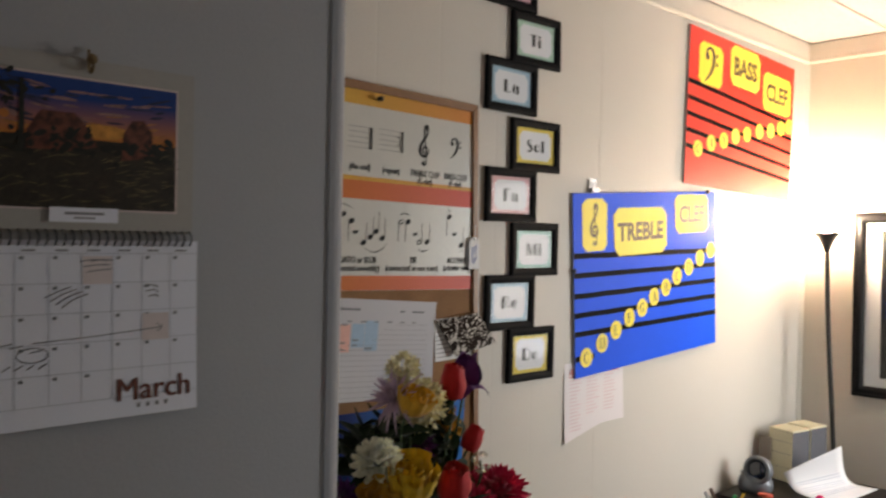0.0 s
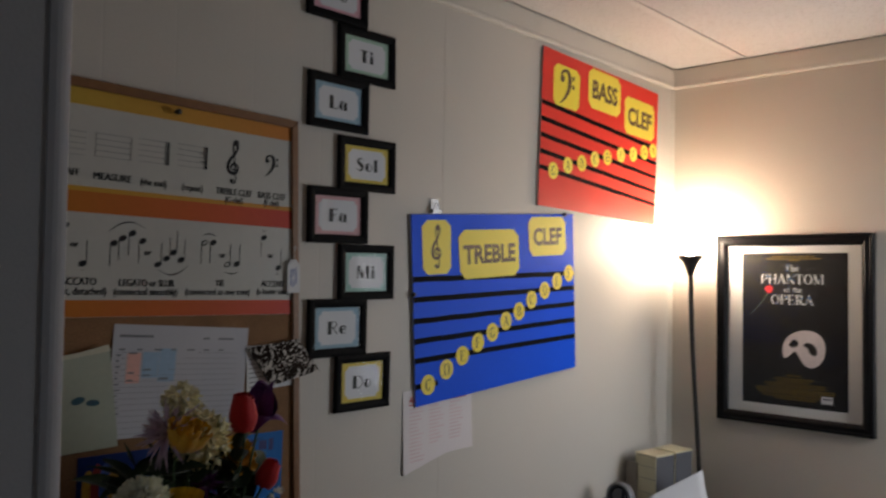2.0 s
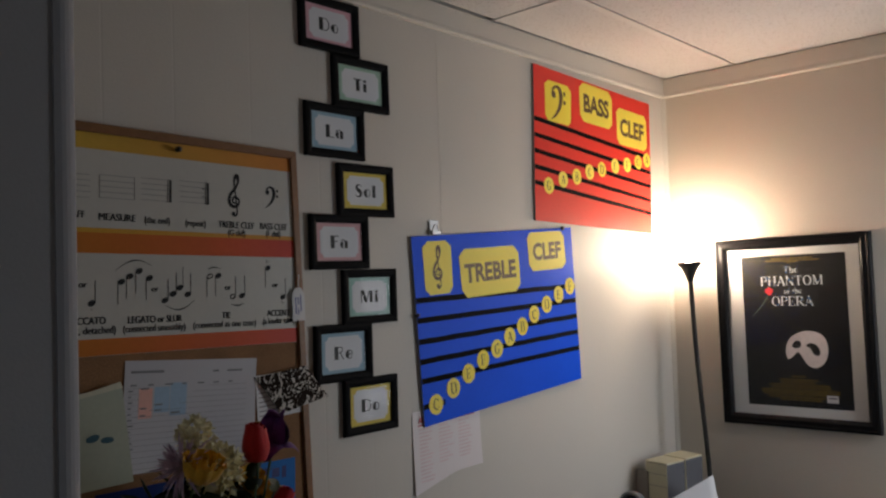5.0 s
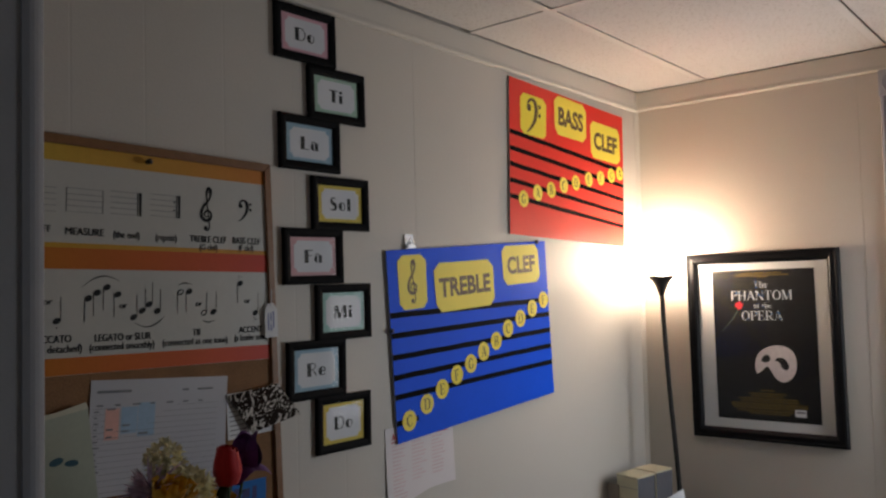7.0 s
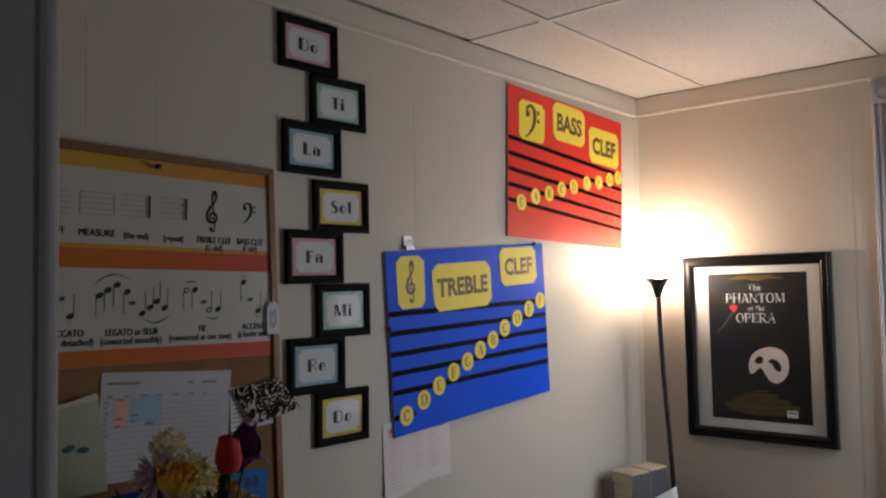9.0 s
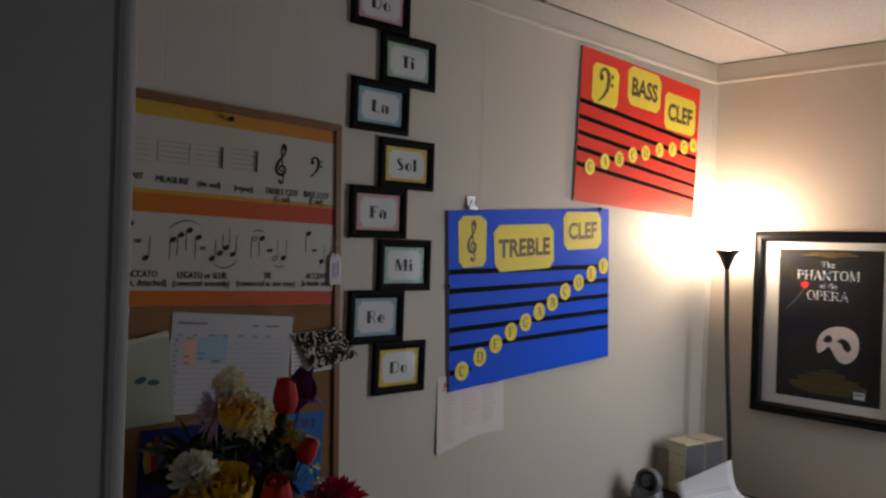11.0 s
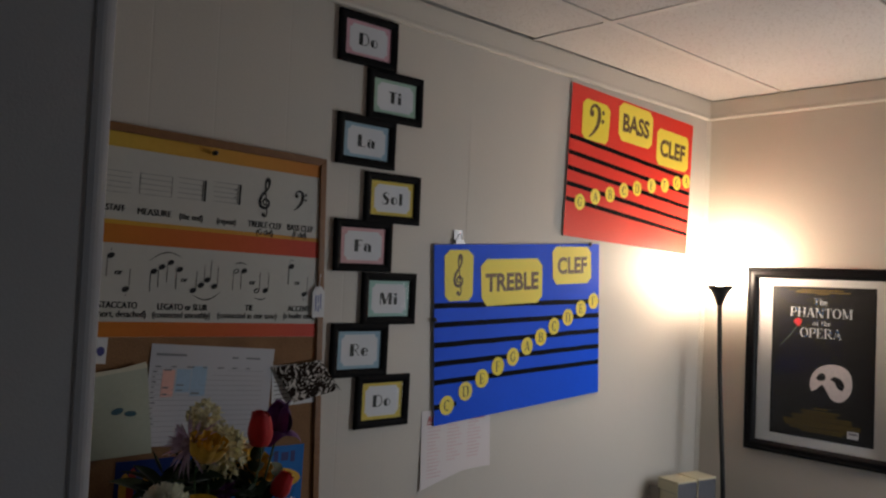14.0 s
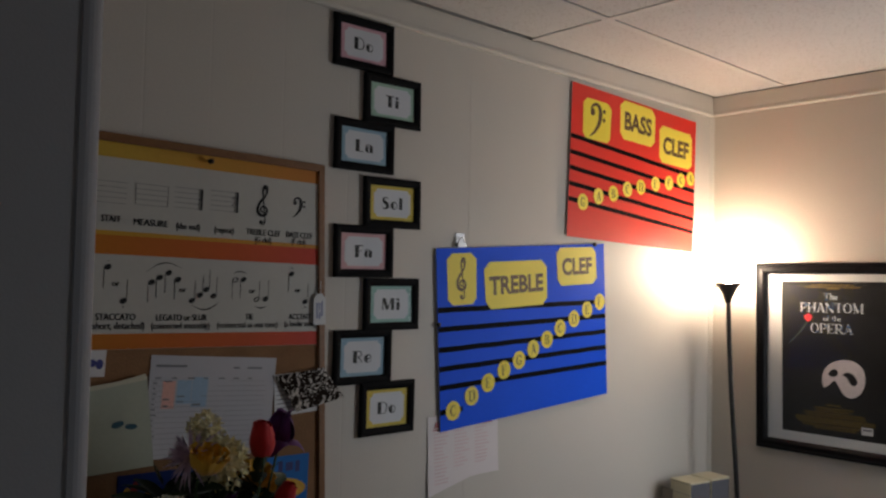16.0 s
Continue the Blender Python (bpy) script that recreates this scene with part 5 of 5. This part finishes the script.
ir.matrix_local = Matrix.Translation((0.222 - VX, -2.075 - VY, 1.356 - VZ))
part("stem", tube(bmesh.new(), [(0.222 - VX, -2.082 - VY, 1.36 - VZ), (0.0, 0.09, 0.40), (0.01, 0.01, 0.16), (0.0, 0.0, 0.02)], [0.0025], 6), FM["stem"], bq)
for i in range(230):
    a = rnd.uniform(0, 2 * math.pi)
    y, z = -2.225 + rnd.uniform(-0.105, 0.12), rnd.uniform(1.05, 1.30)
    bm = bmesh.new()
    petal(bm, Matrix(), rnd.uniform(0.045, 0.080), rnd.uniform(0.020, 0.034), 0.25, rnd.uniform(-1.0, 0.4), tip=0.8, n=6, k=4)
    lf = part("leaf", bm, FM["leaf"], bq, "", smooth=True)
    lf.matrix_local = Matrix.Translation((0.205 + rnd.uniform(-0.05, 0.055) - VX, y - VY, z - VZ)) @ Matrix.Rotation(a, 4, "Z") @ Matrix.Rotation(rnd.uniform(-1.1, 0.3), 4, "Y") @ Matrix.Rotation(rnd.uniform(-0.6, 0.6), 4, "X")
for i in range(90):
    y, z = rnd.uniform(-2.30, -2.10), rnd.uniform(1.06, 1.255)
    bm = bmesh.new()
    petal(bm, Matrix(), rnd.uniform(0.08, 0.12), rnd.uniform(0.036, 0.055), 0.2, rnd.uniform(-0.9, 0.3), tip=0.8, n=7, k=4)
    lf = part("leaf", bm, FM["leaf"], bq, "", smooth=True)
    lf.matrix_local = Matrix.Translation((rnd.uniform(0.10, 0.20) - VX, y - VY, z - VZ)) @ Matrix.Rotation(rnd.choice((-1.3, 1.5)) + rnd.uniform(-0.7, 0.7), 4, "Z") @ Matrix.Rotation(rnd.uniform(-1.0, 0.2), 4, "Y") @ Matrix.Rotation(rnd.uniform(-1.0, 1.0), 4, "X")
for y0, z0, y1, z1 in ((-2.095, 1.29, -2.075, 1.315), (-2.055, 1.19, -2.03, 1.245), (-2.06, 1.20, -2.02, 1.205)):
    part("grass_blade", tube(bmesh.new(), [(0.21 - VX, -2.12 - VY, 1.12 - VZ), (0.215 - VX, y0 - VY, z0 - VZ), (0.22 - VX, y1 - VY, z1 - VZ)], [0.0014, 0.001, 0.0004], 5), FM["stem"], bq)
vase = thing("vase", Matrix.Translation((VX, VY, VZ)), "dark ceramic vase holding the bouquet", "vase")
part("body", lathe(bmesh.new(), [(0.05, 0.0), (0.075, 0.03), (0.08, 0.09), (0.06, 0.15), (0.05, 0.19), (0.058, 0.205), (0.052, 0.205), (0.045, 0.185), (0.03, 0.02)], 28), mat("vase_glaze", (0.03, 0.04, 0.07), 0.2), vase, smooth=True)
cab = thing("low_cabinet", Matrix.Translation((0.21, -2.22, 0.0)), "dark wooden low cabinet under the cork board", "cabinet")
part("body", cuboid(-0.195, 0.195, -0.29, 0.29, 0.0, 0.775, bevel=0.004), DESK, cab)
part("top", cuboid(-0.20, 0.205, -0.30, 0.30, 0.776, 0.80, bevel=0.004), DESK, cab)

# ---- wall calendar ----
cal = thing("wall_calendar", on_left(-2.752, 1.844, NEAR_X + 0.001, 0.0), "spiral-bound March wall calendar with a barn sunset picture", "calendar")
KW = 0.31
part("header_card", plate(rect(-KW, -0.009, -0.196, 0.0), 0.0, 0.0012), mat("grey_card", (0.36, 0.345, 0.32), 0.7, 0.04), cal, "taupe header card")
part("picture_border", plate(rect(-KW + 0.02, -0.0295, -0.1705, -0.021), 0.0013, 0.0017), mat("border_print", (0.62, 0.50, 0.48), 0.6, 0.03), cal, "pale rose line border")
pic = part("picture", plate(rect(-KW + 0.022, -0.032, -0.1685, -0.0235), 0.0018, 0.0021), mat("dark_meadow_print", (0.024, 0.019, 0.012), 0.45, 0.6, 60, 260, 0.02, coat=0.3), cal, "dark sunset picture")
SKY = gradient_mat("sunset_sky_print", (0.55, 0.20, 0.04), (0.022, 0.055, 0.20), 1, -0.092, -0.045)
part("sky", plate(rect(-KW + 0.022, -0.032, -0.090, -0.0235), 0.0022, 0.0023), SKY, pic)
for name, colour, count in (("cloud_print", (0.26, 0.14, 0.13), 34), ("bright_cloud_print", (0.42, 0.17, 0.04), 20), ("dark_cloud_print", (0.02, 0.025, 0.06), 30)):
    bm = bmesh.new()
    for i in range(count):
        x = -rnd.uniform(0.05, 0.27)
        y = -rnd.uniform(0.032, 0.080) if name != "bright_cloud_print" else -rnd.uniform(0.060, 0.084)
        flat(bm, ellipse(x, y, rnd.uniform(0.006, 0.020), rnd.uniform(0.0006, 0.0018), 12, 0.25 * (x + 0.12) / 0.1 + rnd.uniform(-0.1, 0.1)), 0.0024 + 0.000002 * i)
    tagged(part(name, bm, mat(name, colour, 0.5, 0.4, 120), pic), kind="stuff")
part("sun_glow", flat(bmesh.new(), ellipse(-0.118, -0.080, 0.030, 0.008, 18), 0.0026), mat("glow_print", (0.60, 0.27, 0.05), 0.5, 0.3, 60), pic)
bm = bmesh.new()
flat(bm, [(-0.155, -0.105), (-0.125, -0.098), (-0.135, -0.078), (-0.150, -0.062), (-0.185, -0.062), (-0.20, -0.085), (-0.20, -0.105)], 0.0027)
flat(bm, [(-0.098, -0.112), (-0.060, -0.105), (-0.062, -0.075), (-0.072, -0.062), (-0.086, -0.064), (-0.096, -0.080)], 0.0027)
tagged(part("barn_print", bm, mat("barn_print", (0.10, 0.030, 0.018), 0.5, 0.7, 120), pic), kind="stuff")
bm = bmesh.new()
flat(bm, ellipse(-0.050, -0.094, 0.004, 0.005, 12), 0.0028)
flat(bm, ellipse(-0.222, -0.070, 0.005, 0.005, 12), 0.0028)
tagged(part("lit_print", bm, mat("window_print", (0.50, 0.17, 0.04), 0.5), pic), kind="stuff")
bm = bmesh.new()
for i in range(110):
    x, y = -rnd.uniform(0.04, 0.27), -rnd.uniform(0.098, 0.164)
    ribbon(bm, [(x, y), (x + rnd.uniform(0.008, 0.02), y + rnd.uniform(-0.004, 0.006))], [0.0004, 0.0012, 0.0004], 0.00225, 2)
tagged(part("grass_print", bm, mat("grass_print", (0.11, 0.085, 0.040), 0.5, 0.5, 100), pic), kind="stuff")
bm = bmesh.new()
for i in range(90):
    x, y = -rnd.uniform(0.04, 0.28), -rnd.gauss(0.098, 0.008)
    flat(bm, ellipse(x, y, rnd.uniform(0.002, 0.008), rnd.uniform(0.0015, 0.005), 9, rnd.uniform(-1, 1)), 0.0029 + 0.000002 * i)
for x, w in ((-0.232, 0.006), (-0.205, 0.0035), (-0.246, 0.003)):
    flat(bm, [(x - w, -0.110), (x + w, -0.110), (x + 0.6 * w, -0.030), (x - 0.6 * w, -0.030)], 0.0031)
for i in range(40):
    flat(bm, ellipse(-0.232 + rnd.gauss(0, 0.022), -0.040 + rnd.gauss(0, 0.008), rnd.uniform(0.002, 0.006), rnd.uniform(0.001, 0.003), 8, rnd.uniform(-1, 1)), 0.0032 + 0.000002 * i)
tagged(part("tree_print", bm, mat("tree_print", (0.010, 0.011, 0.007), 0.5, 0.5, 150), pic), kind="stuff")
cap = part("caption_plate", plate(rect(-0.176, -0.101, -0.184, -0.1675), 0.0034, 0.0038), PAPER_COOL, cal, "white caption plate")
tagged(part("caption_print", bars([(-0.160, -0.117, -0.1755, -0.1725), (-0.150, -0.127, -0.180, -0.178)], 0.0040), GREY_INK, cap), kind="stuff")
bm = bmesh.new()
PT, PB, PR = -0.204, -0.410, -0.003
g = [[bm.verts.new((PR - (KW - 0.01) * i / 8, PT + (PB - PT) * j / 8, 0.003 + 0.006 * (j / 8) ** 2)) for i in range(9)] for j in range(9)]
for j in range(8):
    for i in range(8):
        bm.faces.new((g[j][i], g[j][i + 1], g[j + 1][i + 1], g[j + 1][i]))
page = solid(part("page", bm, PAPER_COOL, cal, "white month page"), -0.0006)


def zp(y):
    return 0.0041 + 0.006 * ((PT - y) / (PT - PB)) ** 2


def page_bars(rows):
    bm = bmesh.new()
    for x0, x1, y0, y1 in rows:
        n = max(1, round((y1 - y0) / 0.01))
        ys_ = [y0 + (y1 - y0) * i / n for i in range(n + 1)]
        for a, b in zip(ys_, ys_[1:]):
            bm.faces.new([bm.verts.new((x, y, zp(y))) for x, y in ((x0, a), (x1, a), (x1, b), (x0, b))])
    return bm


def strokes(lines, w):
    bm = bmesh.new()
    for pts in lines:
        ribbon(bm, pts, [w], 0.0, 3)
    for v in bm.verts:
        v.co.z = zp(v.co.y) + 0.0003
    return bm


for x, y in ((-0.140, -0.222), (-0.072, -0.290)):
    part("tinted_cell", page_bars([(x, x + 0.033, y - 0.032, y)]), mat("peach_cell", (0.66, 0.58, 0.58), 0.7, 0.04), page)
COLS = [-0.003 - 0.0345 * i for i in range(9)]
ROWSY = [-0.219 - 0.0335 * i for i in range(6)]
tagged(part("month_grid", page_bars([(x - 0.0005, x + 0.0005, ROWSY[-1], ROWSY[0]) for x in COLS[1:]] + [(COLS[-1], PR - 0.001, y - 0.0005, y + 0.0005) for y in ROWSY]), PALE_INK, page), kind="stuff")
rows = []
for j, y in enumerate(ROWSY[:-1]):
    for i, x in enumerate(COLS[1:]):
        if j == 4 and i < 3:
            continue
        rows.append((x + 0.004, x + 0.0085, y - 0.0065, y - 0.003))
rows += [(x + 0.006, x + 0.020, -0.2165, -0.2145) for x in COLS[1:]]
tagged(part("date_print", page_bars(rows), GREY_INK, page, "small blurred date marks"), kind="stuff")
bm = bmesh.new()
for k, dx in enumerate((-0.0008, 0.0, 0.0008)):
    lettering(bm, "March", -0.057 + 0.8 * dx, -0.378 + 0.0002 * k, 0.0001 * k, 0.0260, 0.98)
for v in bm.verts:
    v.co.z += zp(v.co.y) + 0.0003
part("month_lettering", bm, MAROON, page, "maroon month name")
tagged(part("year_print", page_bars([(-0.078 + 0.011 * i, -0.074 + 0.011 * i, -0.400, -0.395) for i in range(4)]), GREY_INK, page), kind="stuff")
scr = [[(-0.143 + 0.004 * k, -0.228 - 0.006 * (k % 3)), (-0.128 + 0.003 * k, -0.226 - 0.006 * (k % 3)), (-0.112 + 0.002 * k, -0.227 - 0.005 * (k % 3))] for k in range(4)]
scr += [[(-0.180 + 0.006 * k, -0.268 - 0.004 * k), (-0.168 + 0.006 * k, -0.262 - 0.003 * k), (-0.152 + 0.006 * k, -0.256 - 0.003 * k)] for k in range(4)]
scr += [[(-0.070 + 0.003 * k, -0.258 - 0.006 * k), (-0.062 + 0.003 * k, -0.256 - 0.006 * k), (-0.052, -0.259 - 0.006 * k)] for k in range(3)]
scr += [[(-0.225 + 0.01 * k, -0.318 - 0.003 * k), (-0.212 + 0.01 * k, -0.316 - 0.003 * k)] for k in range(4)] + [[(-0.222 + 0.012 * k, -0.345), (-0.214 + 0.012 * k, -0.340)] for k in range(4)]
tagged(part("pen_scrawl", strokes(scr, 0.0013), GREY_INK, page, "dark pen scribbles"), kind="stuff")
part("pen_arrow", strokes([[(-0.192, -0.317), (-0.12, -0.313), (-0.048, -0.307)], [(-0.054, -0.303), (-0.047, -0.3068), (-0.054, -0.312)], [(-0.192 + 0.016 * math.cos(a), -0.330 + 0.008 * math.sin(a)) for a in np.linspace(0.4, 6.6, 12).tolist()]], 0.0011), GREY_INK, page, "pen arrow and ring")
coil = part("wire_loop", tube(bmesh.new(), [(0, PT - 0.006, 0.0048), (0.001, PT + 0.001, 0.0090), (0.001, PT + 0.008, 0.0058), (0, PT + 0.011, 0.0015)], [0.0011], 5, 3), mat("dark_wire", (0.02, 0.02, 0.025), 0.5), cal, "dark wire loop")
coil.location.x = -0.014
for i in range(1, 32):
    c2 = new("wire_loop", coil.data)
    c2.parent = cal
    c2.location.x = -0.014 - 0.0092 * i
hook = thing("wall_hook", on_left(-2.888, 1.843, NEAR_X + 0.001, 0.0), "small brass nail hook above the calendar", "hook")
bm = bmesh.new()
lathe(bm, [(0.002, 0.0), (0.002, 0.012), (0.006, 0.013), (0.006, 0.015), (0.001, 0.016)], 12)
tube(bm, [(0, 0.012, 0.002), (0.0, 0.004, 0.004), (0.0, -0.010, 0.004), (0.001, -0.014, 0.010), (0.002, -0.006, 0.012)], [0.0018], 6)
part("nail", bm, mat("brass", (0.22, 0.16, 0.09), 0.35, metal=1.0), hook)

# ---- corner desk ----
DZ = 0.800
desk = thing("corner_desk", Matrix(), "small black corner desk with a curved front edge", "desk")
front = smooth_line([(0.575, -0.420), (0.470, -0.468), (0.365, -0.527), (0.215, -0.622), (0.100, -0.668), (0.020, -0.682)], 4)
bm = plate([(0.020, -0.165), (0.020, -0.682)] + front[-2:0:-1] + [(0.575, -0.420), (0.562, -0.165)], DZ - 0.025, DZ)
bmesh.ops.recalc_face_normals(bm, faces=list(bm.faces))
part("top", bm, DESK, desk, "black laminate top")
part("side_panel", cuboid(0.535, 0.556, -0.40, -0.175, 0.0, DZ - 0.026, bevel=0.002), DESK, desk)
part("side_panel", cuboid(0.030, 0.050, -0.66, -0.175, 0.0, DZ - 0.026, bevel=0.002), DESK, desk)
part("back_panel", cuboid(0.051, 0.534, -0.19, -0.175, 0.25, DZ - 0.026, bevel=0.002), DESK, desk)


def card_box(x, y, turn, w, d, h, creases):
    ob = thing("card_box", Matrix.Translation((x, y, DZ)) @ pose(0, 0, 0, 0, 0, turn), "cream and slate storage box on a black desk", "box", "storage boxes on the desk")
    part("body", cuboid(-w / 2, w / 2, -d / 2, d / 2, 0.0005, h - 0.003, bevel=0.002), SLATE, ob, "slate sides")
    part("front", cuboid(-w / 2 + 0.001, w / 2 - 0.001, -d / 2 - 0.0025, -d / 2 - 0.0003, 0.002, h - 0.004, bevel=0.0008), CREAM, ob, "cream front")
    part("lid", cuboid(-w / 2 - 0.001, w / 2 + 0.001, -d / 2 - 0.003, d / 2 + 0.001, h - 0.0028, h + 0.004, bevel=0.0018), CREAM, ob, "cream lid")
    for z in creases:
        part("seam", cuboid(-w / 2 + 0.002, w / 2 - 0.002, -d / 2 - 0.0032, -d / 2 - 0.0026, z, z + 0.0018), TAUPE, ob)
    return ob


card_box(0.104, -0.310, -11, 0.094, 0.098, 0.182, (0.05, 0.10, 0.142))
card_box(0.127, -0.212, -11, 0.094, 0.094, 0.186, (0.05, 0.10))
bk = thing("back_card", Matrix.Translation((0.040, -0.352, DZ)) @ pose(0, 0, 0, 0, 0, -8), "brown card standing behind the boxes", "card")
part("card", cuboid(-0.028, 0.02, -0.006, 0.0, 0.0005, 0.148, bevel=0.0008), TAUPE, bk)

wc = thing("desk_camera", Matrix.Translation((0.098, -0.555, DZ)) @ pose(0, 0, 0, 0, 0, -4) @ Matrix.Diagonal((1.28, 1.25, 1.32, 1)), "silver desk camera with a dark round lens", "camera")
bm = bmesh.new()
bmesh.ops.create_uvsphere(bm, u_segments=24, v_segments=14, radius=1.0, matrix=Matrix.Translation((-0.006, 0.012, 0.018)) @ Matrix.Diagonal((0.046, 0.042, 0.036, 1)))
for v in bm.verts:
    v.co.z = max(v.co.z, 0.0005)
part("base", bm, SILVER_PLASTIC, wc, smooth=True)
AIM = Matrix.Translation((0.010, -0.006, 0.060)) @ pose(0, 0, 0, 82, 0, 6)
hd = part("ring", lathe(bmesh.new(), [(0.026, -0.030), (0.034, -0.018), (0.037, 0.0), (0.036, 0.010), (0.031, 0.014), (0.027, 0.010), (0.026, 0.004), (0.002, 0.003)], 32, AIM), SILVER_PLASTIC, wc, "silver ring housing", smooth=True)
part("lens", lathe(bmesh.new(), [(0.0255, 0.0045), (0.020, 0.008), (0.010, 0.0105), (0.001, 0.011)], 28, AIM), LENS, hd, "dark glass lens", smooth=True)
part("knob", lathe(bmesh.new(), [(0.004, 0.0), (0.006, 0.003), (0.005, 0.008), (0.001, 0.009)], 12, Matrix.Translation((-0.03, -0.012, 0.043))), METAL, wc, smooth=True)
er = thing("eraser", Matrix.Translation((0.146, -0.580, DZ)) @ pose(0, 0, 0, 0, 0, 24), "small oval orange eraser on the desk", "eraser")
bm = plate(ellipse(0, 0, 0.025, 0.012, 20), 0.0005, 0.011)
bmesh.ops.bevel(bm, geom=list(bm.edges), offset=0.003, segments=2, affect="EDGES")
part("body", bm, ORANGE, er)

ps = thing("curled_paper", Matrix(), "white printed sheet curling up against the boxes", "paper sheet")
A = smooth_line([(0.345, -0.463, 0.8020), (0.270, -0.480, 0.8025), (0.212, -0.480, 0.810), (0.178, -0.475, 0.832), (0.161, -0.480, 0.8665)], 5)
B = smooth_line([(0.368, -0.190, 0.8020), (0.315, -0.200, 0.8030), (0.290, -0.238, 0.820), (0.283, -0.278, 0.868), (0.287, -0.318, 0.958)], 5)
bm = bmesh.new()
n = 8
g = [[bm.verts.new(Vector(a).lerp(Vector(b3), j / n)) for j in range(n + 1)] for a, b3 in zip(A, B)]
for i in range(len(g) - 1):
    for j in range(n):
        bm.faces.new((g[i][j], g[i + 1][j], g[i + 1][j + 1], g[i][j + 1]))
solid(part("paper", bm, PAPER, ps, smooth=True), 0.0004)
bm = bmesh.new()
for r in range(4, 15):
    a0, a1 = (0.08, 0.10) if r % 4 == 0 else (0.10, 0.90)
    p0, p1 = Vector(A[r]), Vector(B[r])
    off = Vector((0.0006, -0.0004, 0.0010))
    d2 = (Vector(A[r + 1]) - p0) * 0.35
    e2 = (Vector(B[r + 1]) - p1) * 0.35
    bm.faces.new([bm.verts.new(q + off) for q in (p0.lerp(p1, a0), p0.lerp(p1, a1), (p0 + d2).lerp(p1 + e2, a1), (p0 + d2).lerp(p1 + e2, a0))])
tagged(part("print", bm, PALE_INK, ps, "faint grey print"), kind="stuff")

# low table in front of the desk, with pencils in two holders
lt = thing("low_table", Matrix(), "low black table beside the desk", "table")
part("top", cuboid(0.02, 0.62, -1.20, -0.70, 0.725, 0.75, bevel=0.003), DESK, lt)
for x in (0.05, 0.58):
    for y in (-1.16, -0.73):
        part("leg", cuboid(x - 0.015, x + 0.015, y - 0.015, y + 0.015, 0.0, 0.724, bevel=0.002), DESK, lt)


def pencil(x, y, z, tx, ty, tz, material, name, label, r=0.0038, knob=None):
    ob = thing(name, Matrix(), label, "pencil", "pencils in the holders")
    a, b4 = Vector((x, y, z)), Vector((tx, ty, tz))
    part("shaft", tube(bmesh.new(), [tuple(a), tuple(a.lerp(b4, 0.5)), tuple(b4)], [r], 6), material, ob)
    if knob:
        bm = bmesh.new()
        bmesh.ops.create_uvsphere(bm, u_segments=14, v_segments=10, radius=0.0125, matrix=Matrix.Translation(b4))
        for v in bm.verts:
            v.co += 0.0008 * noise.noise_vector(v.co * 160)
        part("pompom", bm, knob, ob, "bright pink pompom", smooth=True)
    return ob


cup = thing("pencil_cup", Matrix.Translation((0.455, -0.800, 0.750)), "cream paper cup holding a pencil", "cup")
part("wall", lathe(bmesh.new(), [(0.026, 0.0005), (0.036, 0.092), (0.0375, 0.094), (0.036, 0.096), (0.034, 0.092), (0.024, 0.004)], 28), mat("cup_paper", (0.62, 0.56, 0.44), 0.7, 0.05), cup, smooth=True)
GREENP = mat("green_pencil_paint", (0.01, 0.16, 0.09), 0.35)
pencil(0.465, -0.800, 0.758, 0.412, -0.802, 0.906, GREENP, "pencil", "green pencil topped with a pink pompom", 0.0042, mat("pink_wool", (0.80, 0.02, 0.16), 0.9, 0.25, 120, 400, 0.4))
holder = thing("pencil_holder", Matrix.Translation((0.155, -0.830, 0.750)), "brown mesh holder full of pencils", "pencil holder")
part("wall", lathe(bmesh.new(), [(0.036, 0.0005), (0.038, 0.068), (0.035, 0.068), (0.033, 0.004)], 24), mat("brown_mesh", (0.06, 0.04, 0.03), 0.6), holder, smooth=True)
pencil(0.150, -0.835, 0.760, 0.185, -0.815, 0.868, mat("yellow_pencil_paint", (0.70, 0.45, 0.05), 0.4), "pencil", "yellow pencil in the holder")
pencil(0.150, -0.826, 0.760, 0.155, -0.810, 0.855, mat("green_marker", (0.02, 0.32, 0.12), 0.4), "marker", "green marker in the holder", 0.007)
pencil(0.145, -0.838, 0.760, 0.098, -0.860, 0.872, mat("brown_brush", (0.10, 0.06, 0.04), 0.5), "paint_brush", "dark brown brush in the holder", 0.006)
pencil(0.140, -0.840, 0.760, 0.085, -0.870, 0.860, PAPER, "ruler", "pale ruler in the holder", 0.006)
cord = thing("charging_cord", Matrix(), "thin grey cord hanging over the desk's edge", "cord")
part("wire", tube(bmesh.new(), [(0.330, -0.462, 0.8022), (0.365, -0.500, 0.8022), (0.400, -0.520, 0.800), (0.432, -0.545, 0.760), (0.445, -0.56, 0.70)], [0.0016], 6), mat("grey_cord", (0.30, 0.30, 0.30), 0.5), cord)
